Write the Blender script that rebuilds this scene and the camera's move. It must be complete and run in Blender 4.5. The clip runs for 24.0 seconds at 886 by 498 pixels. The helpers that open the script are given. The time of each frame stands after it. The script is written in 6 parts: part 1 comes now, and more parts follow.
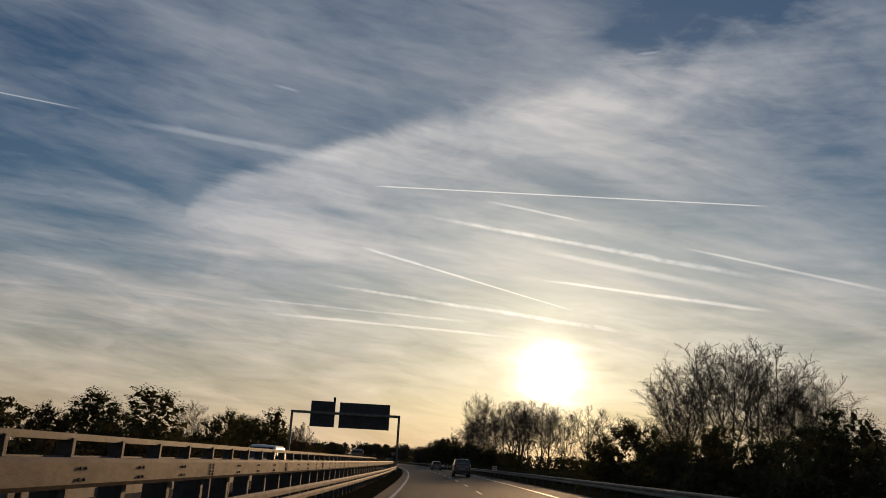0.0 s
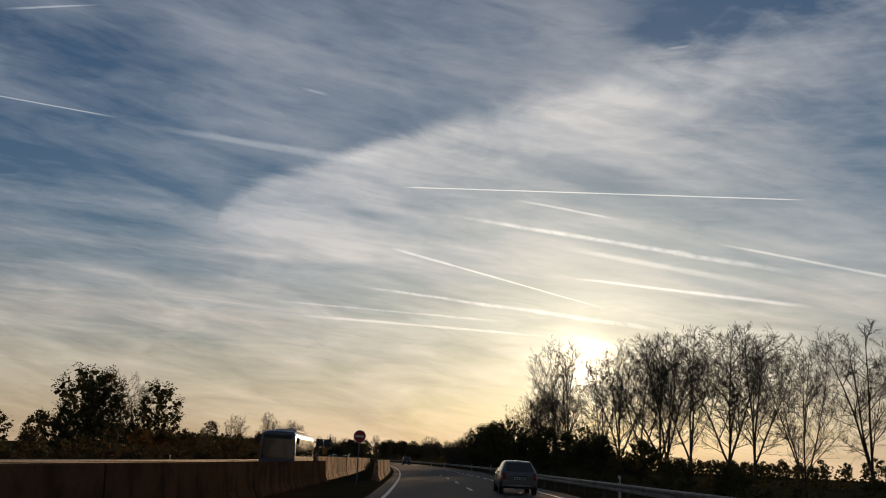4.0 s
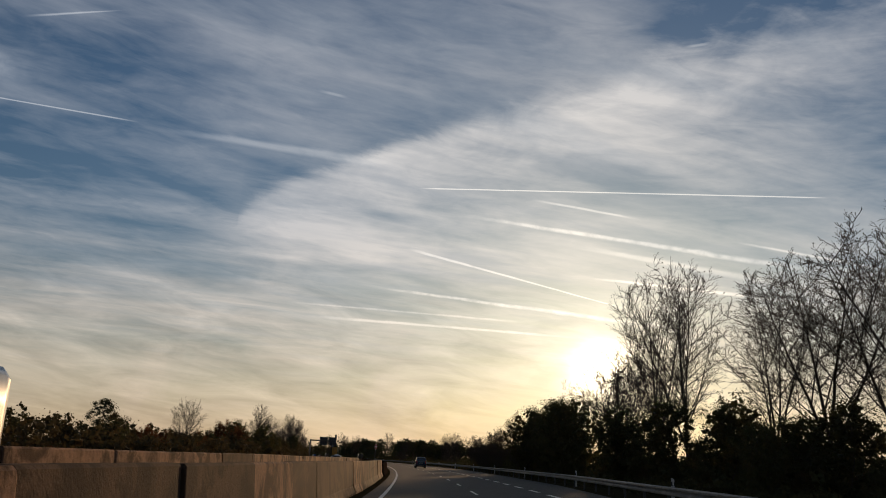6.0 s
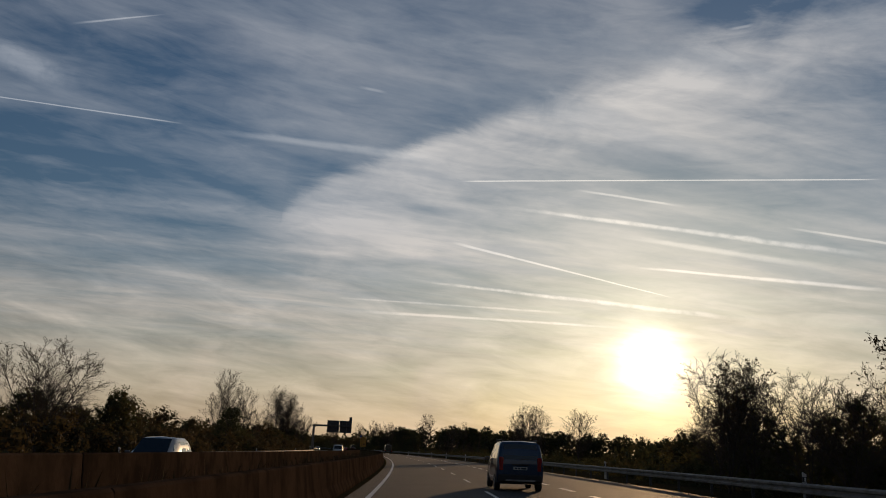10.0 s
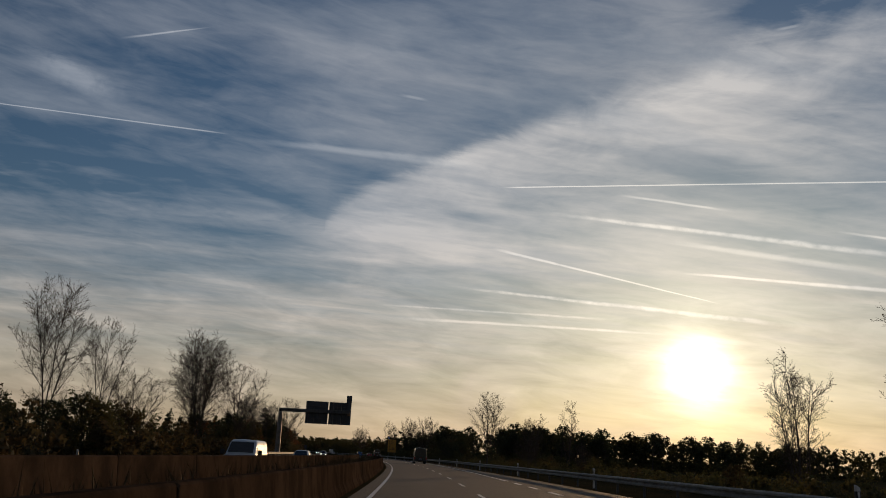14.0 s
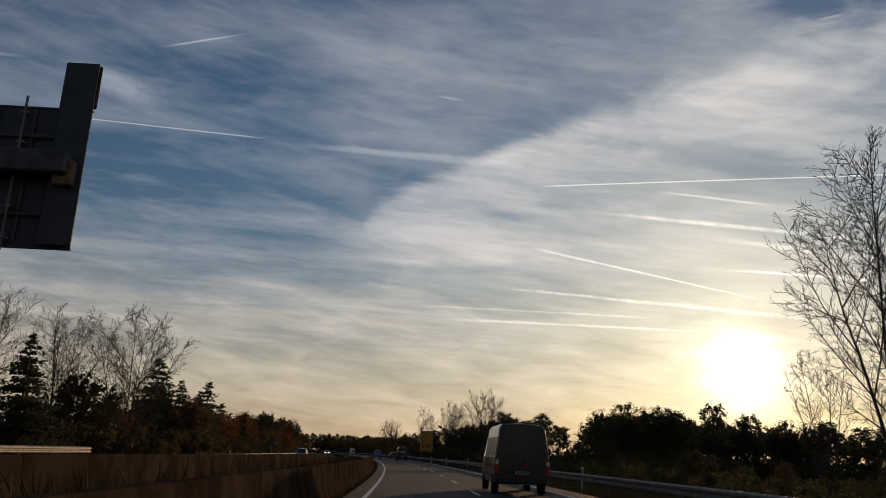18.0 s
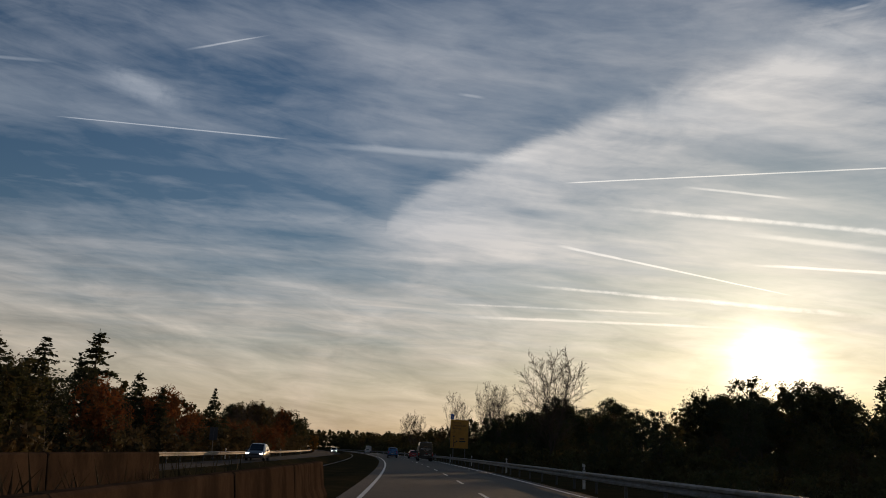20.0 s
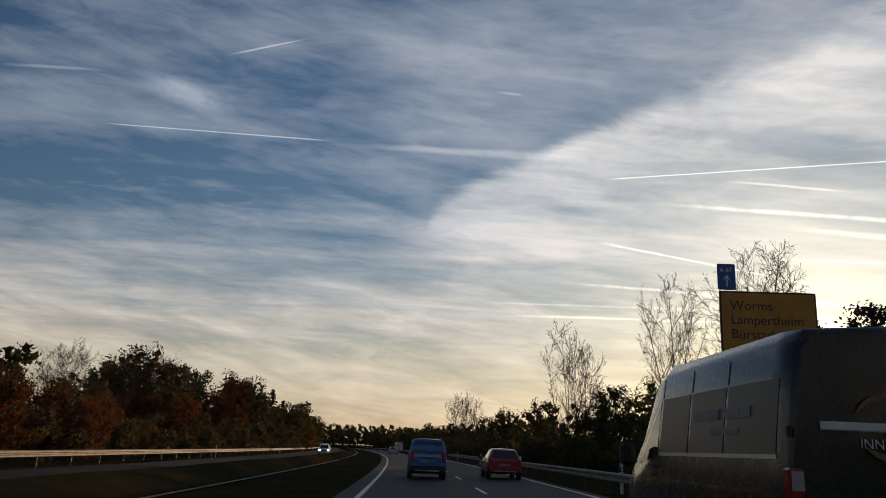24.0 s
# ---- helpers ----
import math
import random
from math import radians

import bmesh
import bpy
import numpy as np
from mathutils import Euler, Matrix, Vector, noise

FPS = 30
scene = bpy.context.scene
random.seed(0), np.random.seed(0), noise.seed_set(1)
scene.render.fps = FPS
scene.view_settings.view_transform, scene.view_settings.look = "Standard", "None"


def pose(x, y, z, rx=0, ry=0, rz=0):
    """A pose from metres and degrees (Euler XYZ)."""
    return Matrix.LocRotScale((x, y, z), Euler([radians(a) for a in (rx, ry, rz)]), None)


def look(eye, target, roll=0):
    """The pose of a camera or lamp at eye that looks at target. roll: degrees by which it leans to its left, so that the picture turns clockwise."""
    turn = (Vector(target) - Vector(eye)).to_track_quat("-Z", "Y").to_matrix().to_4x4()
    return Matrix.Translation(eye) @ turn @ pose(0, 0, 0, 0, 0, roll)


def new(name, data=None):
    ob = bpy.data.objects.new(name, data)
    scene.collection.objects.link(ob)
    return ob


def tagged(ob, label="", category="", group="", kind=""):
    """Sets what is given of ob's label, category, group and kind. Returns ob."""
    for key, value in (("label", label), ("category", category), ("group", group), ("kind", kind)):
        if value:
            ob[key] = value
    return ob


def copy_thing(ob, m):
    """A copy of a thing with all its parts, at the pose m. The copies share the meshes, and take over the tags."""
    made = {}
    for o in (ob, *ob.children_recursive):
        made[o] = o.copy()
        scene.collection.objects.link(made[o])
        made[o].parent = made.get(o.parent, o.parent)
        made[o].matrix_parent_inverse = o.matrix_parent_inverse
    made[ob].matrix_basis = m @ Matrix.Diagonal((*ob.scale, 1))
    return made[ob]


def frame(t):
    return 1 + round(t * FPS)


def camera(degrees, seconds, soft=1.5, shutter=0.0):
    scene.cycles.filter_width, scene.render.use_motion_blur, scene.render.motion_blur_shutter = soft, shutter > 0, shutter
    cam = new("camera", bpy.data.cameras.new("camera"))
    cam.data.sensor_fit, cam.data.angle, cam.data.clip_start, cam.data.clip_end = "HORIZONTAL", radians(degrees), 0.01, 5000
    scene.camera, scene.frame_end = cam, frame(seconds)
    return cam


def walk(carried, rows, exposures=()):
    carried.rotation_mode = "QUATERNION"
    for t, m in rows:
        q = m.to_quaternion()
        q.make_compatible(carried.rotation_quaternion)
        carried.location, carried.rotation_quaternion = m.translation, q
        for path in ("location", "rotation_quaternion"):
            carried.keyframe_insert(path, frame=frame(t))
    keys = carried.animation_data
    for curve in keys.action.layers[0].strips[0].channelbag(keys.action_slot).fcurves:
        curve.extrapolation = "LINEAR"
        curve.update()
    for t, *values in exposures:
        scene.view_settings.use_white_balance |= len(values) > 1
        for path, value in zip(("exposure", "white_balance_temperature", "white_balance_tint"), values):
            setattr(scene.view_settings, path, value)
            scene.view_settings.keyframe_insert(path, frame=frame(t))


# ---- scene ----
# ---------------------------------------------------------------- camera and its way along the road
# The road is described by s (metres along the driven line) and d (metres to the right of it).
S0, S1 = -260.0, 1900.0
SPEED = 26.5
HEADING = ((-260, -3.4), (-10, -0.8), (0, -0.44), (53, 0.71), (106, 2.28), (159, 3.85), (212, 5.49), (265, 7.42), (318, 9.19), (371, 10.84),
           (424, 12.08), (477, 13.72), (530, 15.85), (583, 17.41), (636, 18.92), (740, 21.6), (850, 24.0), (1000, 26.0), (1900, 32.0))
_s = np.arange(S0, S1 + 1.0, 1.0)
_h = np.interp(_s, [k[0] for k in HEADING], [k[1] for k in HEADING])
_pad = np.concatenate([np.full(26, _h[0]), _h, np.full(26, _h[-1])])
_h = np.radians(np.convolve(_pad, np.ones(53) / 53, "valid"))
_x = np.concatenate([[0], np.cumsum(-np.sin((_h[1:] + _h[:-1]) / 2))])
_y = np.concatenate([[0], np.cumsum(np.cos((_h[1:] + _h[:-1]) / 2))])
_x, _y = _x - np.interp(0, _s, _x), _y - np.interp(0, _s, _y)


def bank(d):
    return 0.01 * max(-15.0, min(10.0, d))


def heading(s):
    return float(np.interp(s, _s, _h))


def P(s, d, z=0.0, lean=True):
    """A point s along and d right of the driven line, z above the banked road."""
    h = heading(s)
    return Vector((float(np.interp(s, _s, _x)) + d * math.cos(h), float(np.interp(s, _s, _y)) + d * math.sin(h),
                   z + (bank(d) if lean else 0.0)))


def at(s, d, z=0.0, turn=0.0, lean=True):
    """The pose of a thing that faces along the road there."""
    return Matrix.Translation(P(s, d, z, lean)) @ Matrix.Rotation(heading(s) + radians(turn), 4, "Z")


EYE = 1.36
TURNS = ((0, -0.00, 15.15, -3.10), (0.5, 0.18, 15.19, -3.26), (1, 0.29, 15.15, -3.20), (1.5, 0.42, 15.19, -3.15), (2, 0.67, 15.18, -2.99), (2.5, 1.03, 15.16, -2.93), (4.5, 2.70, 15.02, -2.63), (5, 3.05, 15.01, -2.58), (5.5, 3.36, 15.07, -2.77), (6, 3.71, 15.05, -2.72), (6.5, 3.96, 15.00, -2.82), (7, 4.27, 14.85, -2.68), (7.5, 4.63, 14.76, -2.34), (8, 5.03, 14.85, -2.33), (8.5, 5.54, 14.61, -2.33), (9, 5.97, 14.57, -2.16), (9.5, 6.39, 14.51, -2.25), (10, 6.88, 14.40, -2.20), (10.5, 7.37, 14.54, -2.30), (12.5, 8.95, 14.55, -2.62), (13, 9.37, 14.74, -2.62), (13.5, 9.68, 14.72, -2.61), (14, 10.05, 14.76, -2.63), (14.5, 10.38, 14.76, -2.66), (15, 10.72, 14.81, -2.60), (15.5, 11.07, 14.61, -2.59), (16, 11.40, 14.75, -2.55), (16.5, 11.78, 14.75, -2.45), (17, 12.09, 14.79, -2.50), (17.5, 12.45, 14.73, -2.58), (18, 12.91, 14.66, -2.47), (18.5, 13.36, 14.62, -2.45), (20.5, 15.06, 14.39, -2.26), (21, 15.41, 14.34, -2.29), (21.5, 15.68, 14.35, -2.47), (22, 16.12, 14.13, -2.30), (22.5, 16.57, 14.20, -2.15), (23, 17.00, 14.12, -2.44), (23.5, 17.37, 14.13, -2.52), (24, 17.74, 14.26, -2.30))
cam = camera(58.7, 24.0, soft=0.95)
rows = []
for t, yaw, pitch, roll in TURNS:
    e = P(SPEED * t, 0.0, EYE)
    rows.append((t, Matrix.Translation(e) @ pose(0, 0, 0, 0, 0, yaw) @ pose(0, 0, 0, 90 + pitch) @ pose(0, 0, 0, 0, 0, -roll)))
walk(cam, rows, exposures=[(0.0, 0.05), (3.0, 0.12), (5.0, 0.20), (7.0, 0.24), (8.5, 0.18), (10.0, 0.05), (14.0, 0.02), (16.0, 0.02), (18.0, 0.19), (21.0, 0.24), (24.0, 0.50)])

# ---------------------------------------------------------------- sky, sun
SUN_AZ, SUN_EL = 8.2, 6.5


def way(az, el):
    a, e = radians(az), radians(el)
    return Vector((math.sin(a) * math.cos(e), math.cos(a) * math.cos(e), math.sin(e)))


class Net:
    """Short hand for node trees."""

    def __init__(self, tree):
        self.t = tree
        tree.nodes.clear()

    def node(self, kind, **props):
        n = self.t.nodes.new(kind)
        for k, v in props.items():
            setattr(n, k, v)
        return n

    def put(self, sock, v):
        if isinstance(v, bpy.types.NodeSocket):
            self.t.links.new(v, sock)
        elif v is not None:
            sock.default_value = v

    def m(self, op, a, b=None, c=None, clamp=False):
        n = self.node("ShaderNodeMath", operation=op, use_clamp=clamp)
        for i, v in enumerate((a, b, c)):
            self.put(n.inputs[i], v)
        return n.outputs[0]

    def dot(self, a, b):
        n = self.node("ShaderNodeVectorMath", operation="DOT_PRODUCT")
        self.put(n.inputs[0], a), self.put(n.inputs[1], b)
        return n.outputs["Value"]

    def ramp(self, v, a, b, lo=0.0, hi=1.0):
        n = self.node("ShaderNodeMapRange", interpolation_type="SMOOTHSTEP")
        for i, w in enumerate((v, a, b, lo, hi)):
            self.put(n.inputs[i], w)
        return n.outputs[0]

    def noise(self, vec, scale, detail=5.0, rough=0.55, distort=0.0):
        n = self.node("ShaderNodeTexNoise")
        self.put(n.inputs["Vector"], vec)
        for k, v in (("Scale", scale), ("Detail", detail), ("Roughness", rough), ("Distortion", distort)):
            n.inputs[k].default_value = v
        return n.outputs[0]

    def mapping(self, vec, rot=(0, 0, 0), scale=(1, 1, 1), loc=(0, 0, 0)):
        n = self.node("ShaderNodeMapping")
        self.put(n.inputs[0], vec)
        n.inputs["Location"].default_value, n.inputs["Scale"].default_value = loc, scale
        n.inputs["Rotation"].default_value = [radians(a) for a in rot]
        return n.outputs[0]

    def mix(self, f, a, b, kind="MIX"):
        n = self.node("ShaderNodeMix", data_type="RGBA", blend_type=kind)
        self.put(n.inputs[0], f)
        for i, v in ((6, a), (7, b)):
            self.put(n.inputs[i], v if isinstance(v, bpy.types.NodeSocket) or len(v) == 4 else (*v, 1))
        return n.outputs[2]


world = bpy.data.worlds.new("sky")
scene.world = world
world.use_nodes = True
w = Net(world.node_tree)
dirn = w.node("ShaderNodeTexCoord").outputs["Generated"]
xyz = w.node("ShaderNodeSeparateXYZ")
w.put(xyz.inputs[0], dirn)
X, Y, Z = xyz.outputs
el = w.m("DEGREES", w.m("ARCSINE", Z))
az = w.m("DEGREES", w.m("ARCTAN2", X, Y))
sun_way = way(SUN_AZ, SUN_EL)
cosine = w.m("MINIMUM", w.dot(dirn, sun_way), 0.999999)
off = w.m("DEGREES", w.m("ARCCOSINE", cosine))          # degrees away from the sun

nishita = w.node("ShaderNodeTexSky", sky_type="NISHITA", sun_disc=False, sun_elevation=radians(SUN_EL), sun_rotation=radians(SUN_AZ),
                 altitude=100, air_density=1.2, dust_density=1.0, ozone_density=2.0)
clear = w.mix(1.0, nishita.outputs[0], (0.033, 0.044, 0.060), "MULTIPLY")

# the sheet of thin high cloud, seen from below; its streaks run at a slant over the road
zc = w.m("ADD", w.m("MAXIMUM", Z, 0.0), 0.07)
comb = w.node("ShaderNodeCombineXYZ")
w.put(comb.inputs[0], w.m("DIVIDE", X, zc)), w.put(comb.inputs[1], w.m("DIVIDE", Y, zc))
sheet = w.mapping(comb.outputs[0], (0, 0, -24))
broad = w.noise(w.mapping(sheet, scale=(0.55, 1.0, 1), loc=(3.1, 1.7, 0)), 1.25, 5.0, 0.5, 0.35)
wisp = w.noise(w.mapping(sheet, scale=(0.62, 2.5, 1), loc=(0.4, 5.2, 0)), 1.5, 8.0, 0.58, 0.55)
fine = w.noise(w.mapping(sheet, scale=(1.7, 2.6, 1), loc=(7.0, 2.2, 0)), 3.4, 8.0, 0.6, 0.9)
streak = w.m("ADD", w.m("MULTIPLY", wisp, 0.66), w.m("MULTIPLY", fine, 0.34))
base = w.m("ADD", w.m("MULTIPLY", broad, 0.62), w.m("MULTIPLY", streak, 0.46))

# the long curved rim of the thicker veil: from low in the south to high over the road
a2 = w.m("ADD", az, 19.0)
rim = w.m("ADD", 15.9, w.m("MULTIPLY", 12.7, w.m("POWER", w.m("MAXIMUM", w.m("DIVIDE", a2, 33.0), 0.0), 0.62)))
rim = w.m("ADD", rim, w.m("MULTIPLY", w.m("SUBTRACT", fine, 0.5), 1.8))
inside = w.m("SUBTRACT", rim, el)
blur = w.ramp(az, -9.0, 14.0, 0.0, 1.7)                # the rim is crisp in the south and frays out higher up
mottle = w.noise(w.mapping(dirn, (0, 0, 0), (1.0, 1.0, 2.1), (2.0, 4.0, 1.0)), 5.2, 7.0, 0.58, 0.8)
inside = w.m("ADD", inside, w.m("MULTIPLY", w.m("SUBTRACT", mottle, 0.5), w.m("MULTIPLY", blur, 2.0)))
veil = w.m("MULTIPLY", w.ramp(inside, w.m("SUBTRACT", -0.35, blur), w.m("ADD", 0.75, blur)), w.ramp(inside, 15.0, 3.0))
veil = w.m("MULTIPLY", w.m("MULTIPLY", veil, w.ramp(az, -23.0, -13.0)), w.m("SUBTRACT", 1.0, w.m("MULTIPLY", w.ramp(az, 17.0, 30.0), w.ramp(el, 12.0, 22.0, 0.0, 0.55))))
patchy = w.ramp(broad, 0.34, 0.62)
blue_gap = w.m("MULTIPLY", w.ramp(inside, -4.5, -0.6), w.ramp(inside, 0.2, -0.8))

low = w.ramp(el, 17.0, 3.0)
calm = w.ramp(el, 13.0, 4.0)                            # low down the sheet blurs into an even haze with soft patches
even = w.m("ADD", 0.56, w.m("MULTIPLY", w.m("SUBTRACT", mottle, 0.5), 0.35))
base = w.m("ADD", w.m("MULTIPLY", base, w.m("SUBTRACT", 1.0, calm)), w.m("MULTIPLY", even, calm))
dens = w.m("ADD", 0.03, w.m("MULTIPLY", w.ramp(base, 0.36, 0.80), 0.62))
dens = w.m("ADD", dens, w.m("MULTIPLY", veil, w.m("ADD", 0.05, w.m("MULTIPLY", w.m("MULTIPLY", streak, w.m("ADD", 0.45, patchy)), 0.62))))
dens = w.m("SUBTRACT", dens, w.m("MULTIPLY", blue_gap, w.ramp(az, -10.0, 8.0, 0.13, 0.0)))
dens = w.m("ADD", dens, w.m("MULTIPLY", low, w.m("ADD", 0.22, w.m("MULTIPLY", w.m("SUBTRACT", wisp, 0.46), w.ramp(el, 4.0, 11.0, 0.0, 0.8)))))
dens = w.m("ADD", dens, w.m("MULTIPLY", w.m("MULTIPLY", veil, w.ramp(inside, 9.0, 1.0)), w.ramp(az, 22.0, 12.0, 0.0, 0.12)))
dens = w.m("SUBTRACT", dens, w.m("MULTIPLY", w.m("MULTIPLY", w.ramp(az, 6.0, 20.0), w.ramp(az, 36.0, 22.0, 0.35, 1.0)), w.ramp(el, 16.0, 25.0, 0.0, 0.50)))
dens = w.m("SUBTRACT", dens, w.m("MULTIPLY", w.ramp(az, -14.0, -30.0), w.ramp(el, 9.0, 24.0, 0.06, 0.30)))
# slanting drifts of thicker cloud, and a mottled grain in the veil
slant = w.node("ShaderNodeCombineXYZ")
w.put(slant.inputs[0], w.m("MULTIPLY", az, 0.055)), w.put(slant.inputs[1], w.m("ADD", w.m("MULTIPLY", el, 0.36), w.m("MULTIPLY", az, 0.045)))
drift = w.noise(slant.outputs[0], 1.3, 8.0, 0.60, 0.7)
dens = w.m("ADD", dens, w.m("MULTIPLY", w.m("SUBTRACT", drift, 0.5), 0.34))
dens = w.m("ADD", dens, w.m("MULTIPLY", w.m("SUBTRACT", mottle, 0.5), w.m("ADD", 0.22, w.m("MULTIPLY", veil, 0.62))))
dens = w.m("ADD", dens, w.m("MULTIPLY", w.m("MULTIPLY", w.ramp(az, -16.0, -4.0), w.ramp(az, 22.0, 8.0)), w.ramp(el, 21.0, 27.0, 0.0, 0.03)))
strand = w.node("ShaderNodeCombineXYZ")               # fine fibres along the drifts
w.put(strand.inputs[0], w.m("MULTIPLY", az, 0.12)), w.put(strand.inputs[1], w.m("ADD", w.m("MULTIPLY", el, 0.58), w.m("MULTIPLY", az, 0.055)))
fibre = w.noise(strand.outputs[0], 1.25, 9.0, 0.60, 0.75)
dens = w.m("ADD", dens, w.m("MULTIPLY", w.m("SUBTRACT", fibre, 0.5), w.m("ADD", w.ramp(el, 1.5, 9.0, 0.20, 0.40), w.m("MULTIPLY", veil, 0.30))))
dens = w.m("ADD", dens, 0.07)


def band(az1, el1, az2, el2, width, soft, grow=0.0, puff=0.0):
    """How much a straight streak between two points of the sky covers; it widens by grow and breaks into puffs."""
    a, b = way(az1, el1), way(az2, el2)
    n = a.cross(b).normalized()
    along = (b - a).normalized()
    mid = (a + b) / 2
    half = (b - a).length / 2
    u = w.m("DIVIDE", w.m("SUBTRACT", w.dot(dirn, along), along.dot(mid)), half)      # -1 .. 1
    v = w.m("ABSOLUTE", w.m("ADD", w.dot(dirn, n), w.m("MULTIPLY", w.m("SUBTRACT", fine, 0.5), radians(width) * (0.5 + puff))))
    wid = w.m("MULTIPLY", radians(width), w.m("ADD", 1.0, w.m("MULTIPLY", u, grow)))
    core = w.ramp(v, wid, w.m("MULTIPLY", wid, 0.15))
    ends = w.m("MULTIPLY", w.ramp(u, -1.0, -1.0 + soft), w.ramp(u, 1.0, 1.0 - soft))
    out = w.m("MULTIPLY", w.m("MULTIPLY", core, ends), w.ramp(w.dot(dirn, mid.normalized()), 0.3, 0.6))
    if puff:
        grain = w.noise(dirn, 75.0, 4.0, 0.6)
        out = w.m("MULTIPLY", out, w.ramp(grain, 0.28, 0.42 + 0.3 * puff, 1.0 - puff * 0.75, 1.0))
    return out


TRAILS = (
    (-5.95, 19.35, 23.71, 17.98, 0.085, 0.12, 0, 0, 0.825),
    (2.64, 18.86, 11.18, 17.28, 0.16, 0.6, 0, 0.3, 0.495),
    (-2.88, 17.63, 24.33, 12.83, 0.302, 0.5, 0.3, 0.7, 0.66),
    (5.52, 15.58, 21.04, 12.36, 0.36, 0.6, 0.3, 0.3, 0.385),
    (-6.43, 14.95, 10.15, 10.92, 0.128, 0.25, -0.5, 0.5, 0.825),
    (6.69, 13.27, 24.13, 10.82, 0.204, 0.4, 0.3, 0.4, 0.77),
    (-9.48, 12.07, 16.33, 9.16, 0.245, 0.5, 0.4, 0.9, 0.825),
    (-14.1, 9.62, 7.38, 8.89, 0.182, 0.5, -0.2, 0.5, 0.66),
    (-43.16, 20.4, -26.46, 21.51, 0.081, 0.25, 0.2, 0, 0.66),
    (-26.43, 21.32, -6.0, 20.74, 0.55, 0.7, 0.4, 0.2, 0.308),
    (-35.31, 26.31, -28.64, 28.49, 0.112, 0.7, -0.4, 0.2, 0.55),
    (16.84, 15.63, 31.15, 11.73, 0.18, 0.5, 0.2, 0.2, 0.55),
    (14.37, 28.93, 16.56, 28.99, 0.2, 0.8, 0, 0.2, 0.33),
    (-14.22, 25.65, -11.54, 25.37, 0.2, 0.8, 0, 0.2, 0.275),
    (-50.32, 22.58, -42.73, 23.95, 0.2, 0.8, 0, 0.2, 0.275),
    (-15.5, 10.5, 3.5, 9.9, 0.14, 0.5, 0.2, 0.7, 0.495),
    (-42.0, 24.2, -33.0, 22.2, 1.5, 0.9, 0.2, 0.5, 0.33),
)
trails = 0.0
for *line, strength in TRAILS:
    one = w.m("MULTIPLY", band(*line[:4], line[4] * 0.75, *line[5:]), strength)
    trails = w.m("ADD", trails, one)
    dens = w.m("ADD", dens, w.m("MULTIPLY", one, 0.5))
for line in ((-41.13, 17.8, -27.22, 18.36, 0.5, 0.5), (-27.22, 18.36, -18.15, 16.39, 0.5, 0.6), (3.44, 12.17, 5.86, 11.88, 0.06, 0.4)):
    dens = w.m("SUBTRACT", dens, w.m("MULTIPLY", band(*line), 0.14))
dens = w.m("MAXIMUM", w.m("MINIMUM", dens, 0.96), 0.0)

near_sun = w.m("EXPONENT", w.m("DIVIDE", off, -13.0))
cloud = w.mix(near_sun, (0.36, 0.387, 0.44), (1.02, 0.93, 0.81))
cloud = w.mix(w.ramp(el, 18.0, 4.0), cloud, (0.57, 0.49, 0.405))
cloud = w.mix(w.m("MULTIPLY", near_sun, 0.7), cloud, (0.98, 0.85, 0.68))
grey = w.ramp(w.noise(w.mapping(sheet, scale=(0.7, 2.2, 1), loc=(1.3, 9.0, 0)), 1.6, 6.0), 0.46, 0.66)
cloud = w.mix(w.m("MULTIPLY", grey, w.ramp(el, 4.0, 13.0, 0.10, 0.42)), cloud, (0.27, 0.31, 0.36))
behind = w.ramp(off, 45.0, 110.0, 1.0, 0.65)              # the side away from the sun is dimmer
dim = w.node("ShaderNodeVectorMath", operation="SCALE")
w.put(dim.inputs[0], w.mix(dens, clear, cloud)), w.put(dim.inputs["Scale"], behind)
sky = dim.outputs[0]
# warm haze low down
haze = w.m("MULTIPLY", w.m("EXPONENT", w.m("DIVIDE", w.m("MAXIMUM", el, 0.0), -3.7)), 0.80)
warm = w.mix(w.m("EXPONENT", w.m("DIVIDE", off, -26.0)), (0.37, 0.275, 0.19), (0.86, 0.555, 0.30))
sky = w.mix(w.m("MULTIPLY", haze, w.m("ADD", 0.80, w.m("MULTIPLY", mottle, 0.38))), sky, warm)
# bands of thicker and thinner cloud in front of the low light
low_cloud = w.m("ADD", w.m("SUBTRACT", fibre, 0.5), w.m("MULTIPLY", w.m("SUBTRACT", drift, 0.5), 0.7))
shade = w.node("ShaderNodeVectorMath", operation="SCALE")
w.put(shade.inputs[0], sky), w.put(shade.inputs["Scale"], w.m("ADD", 1.0, w.m("MULTIPLY", low_cloud, w.ramp(el, 16.0, 7.0, 0.0, 0.75))))
sky = shade.outputs[0]
# trails catch the light
glint = w.node("ShaderNodeVectorMath", operation="SCALE")
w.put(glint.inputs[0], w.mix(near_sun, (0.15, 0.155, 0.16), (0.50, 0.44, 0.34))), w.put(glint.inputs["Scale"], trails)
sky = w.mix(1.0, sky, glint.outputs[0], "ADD")
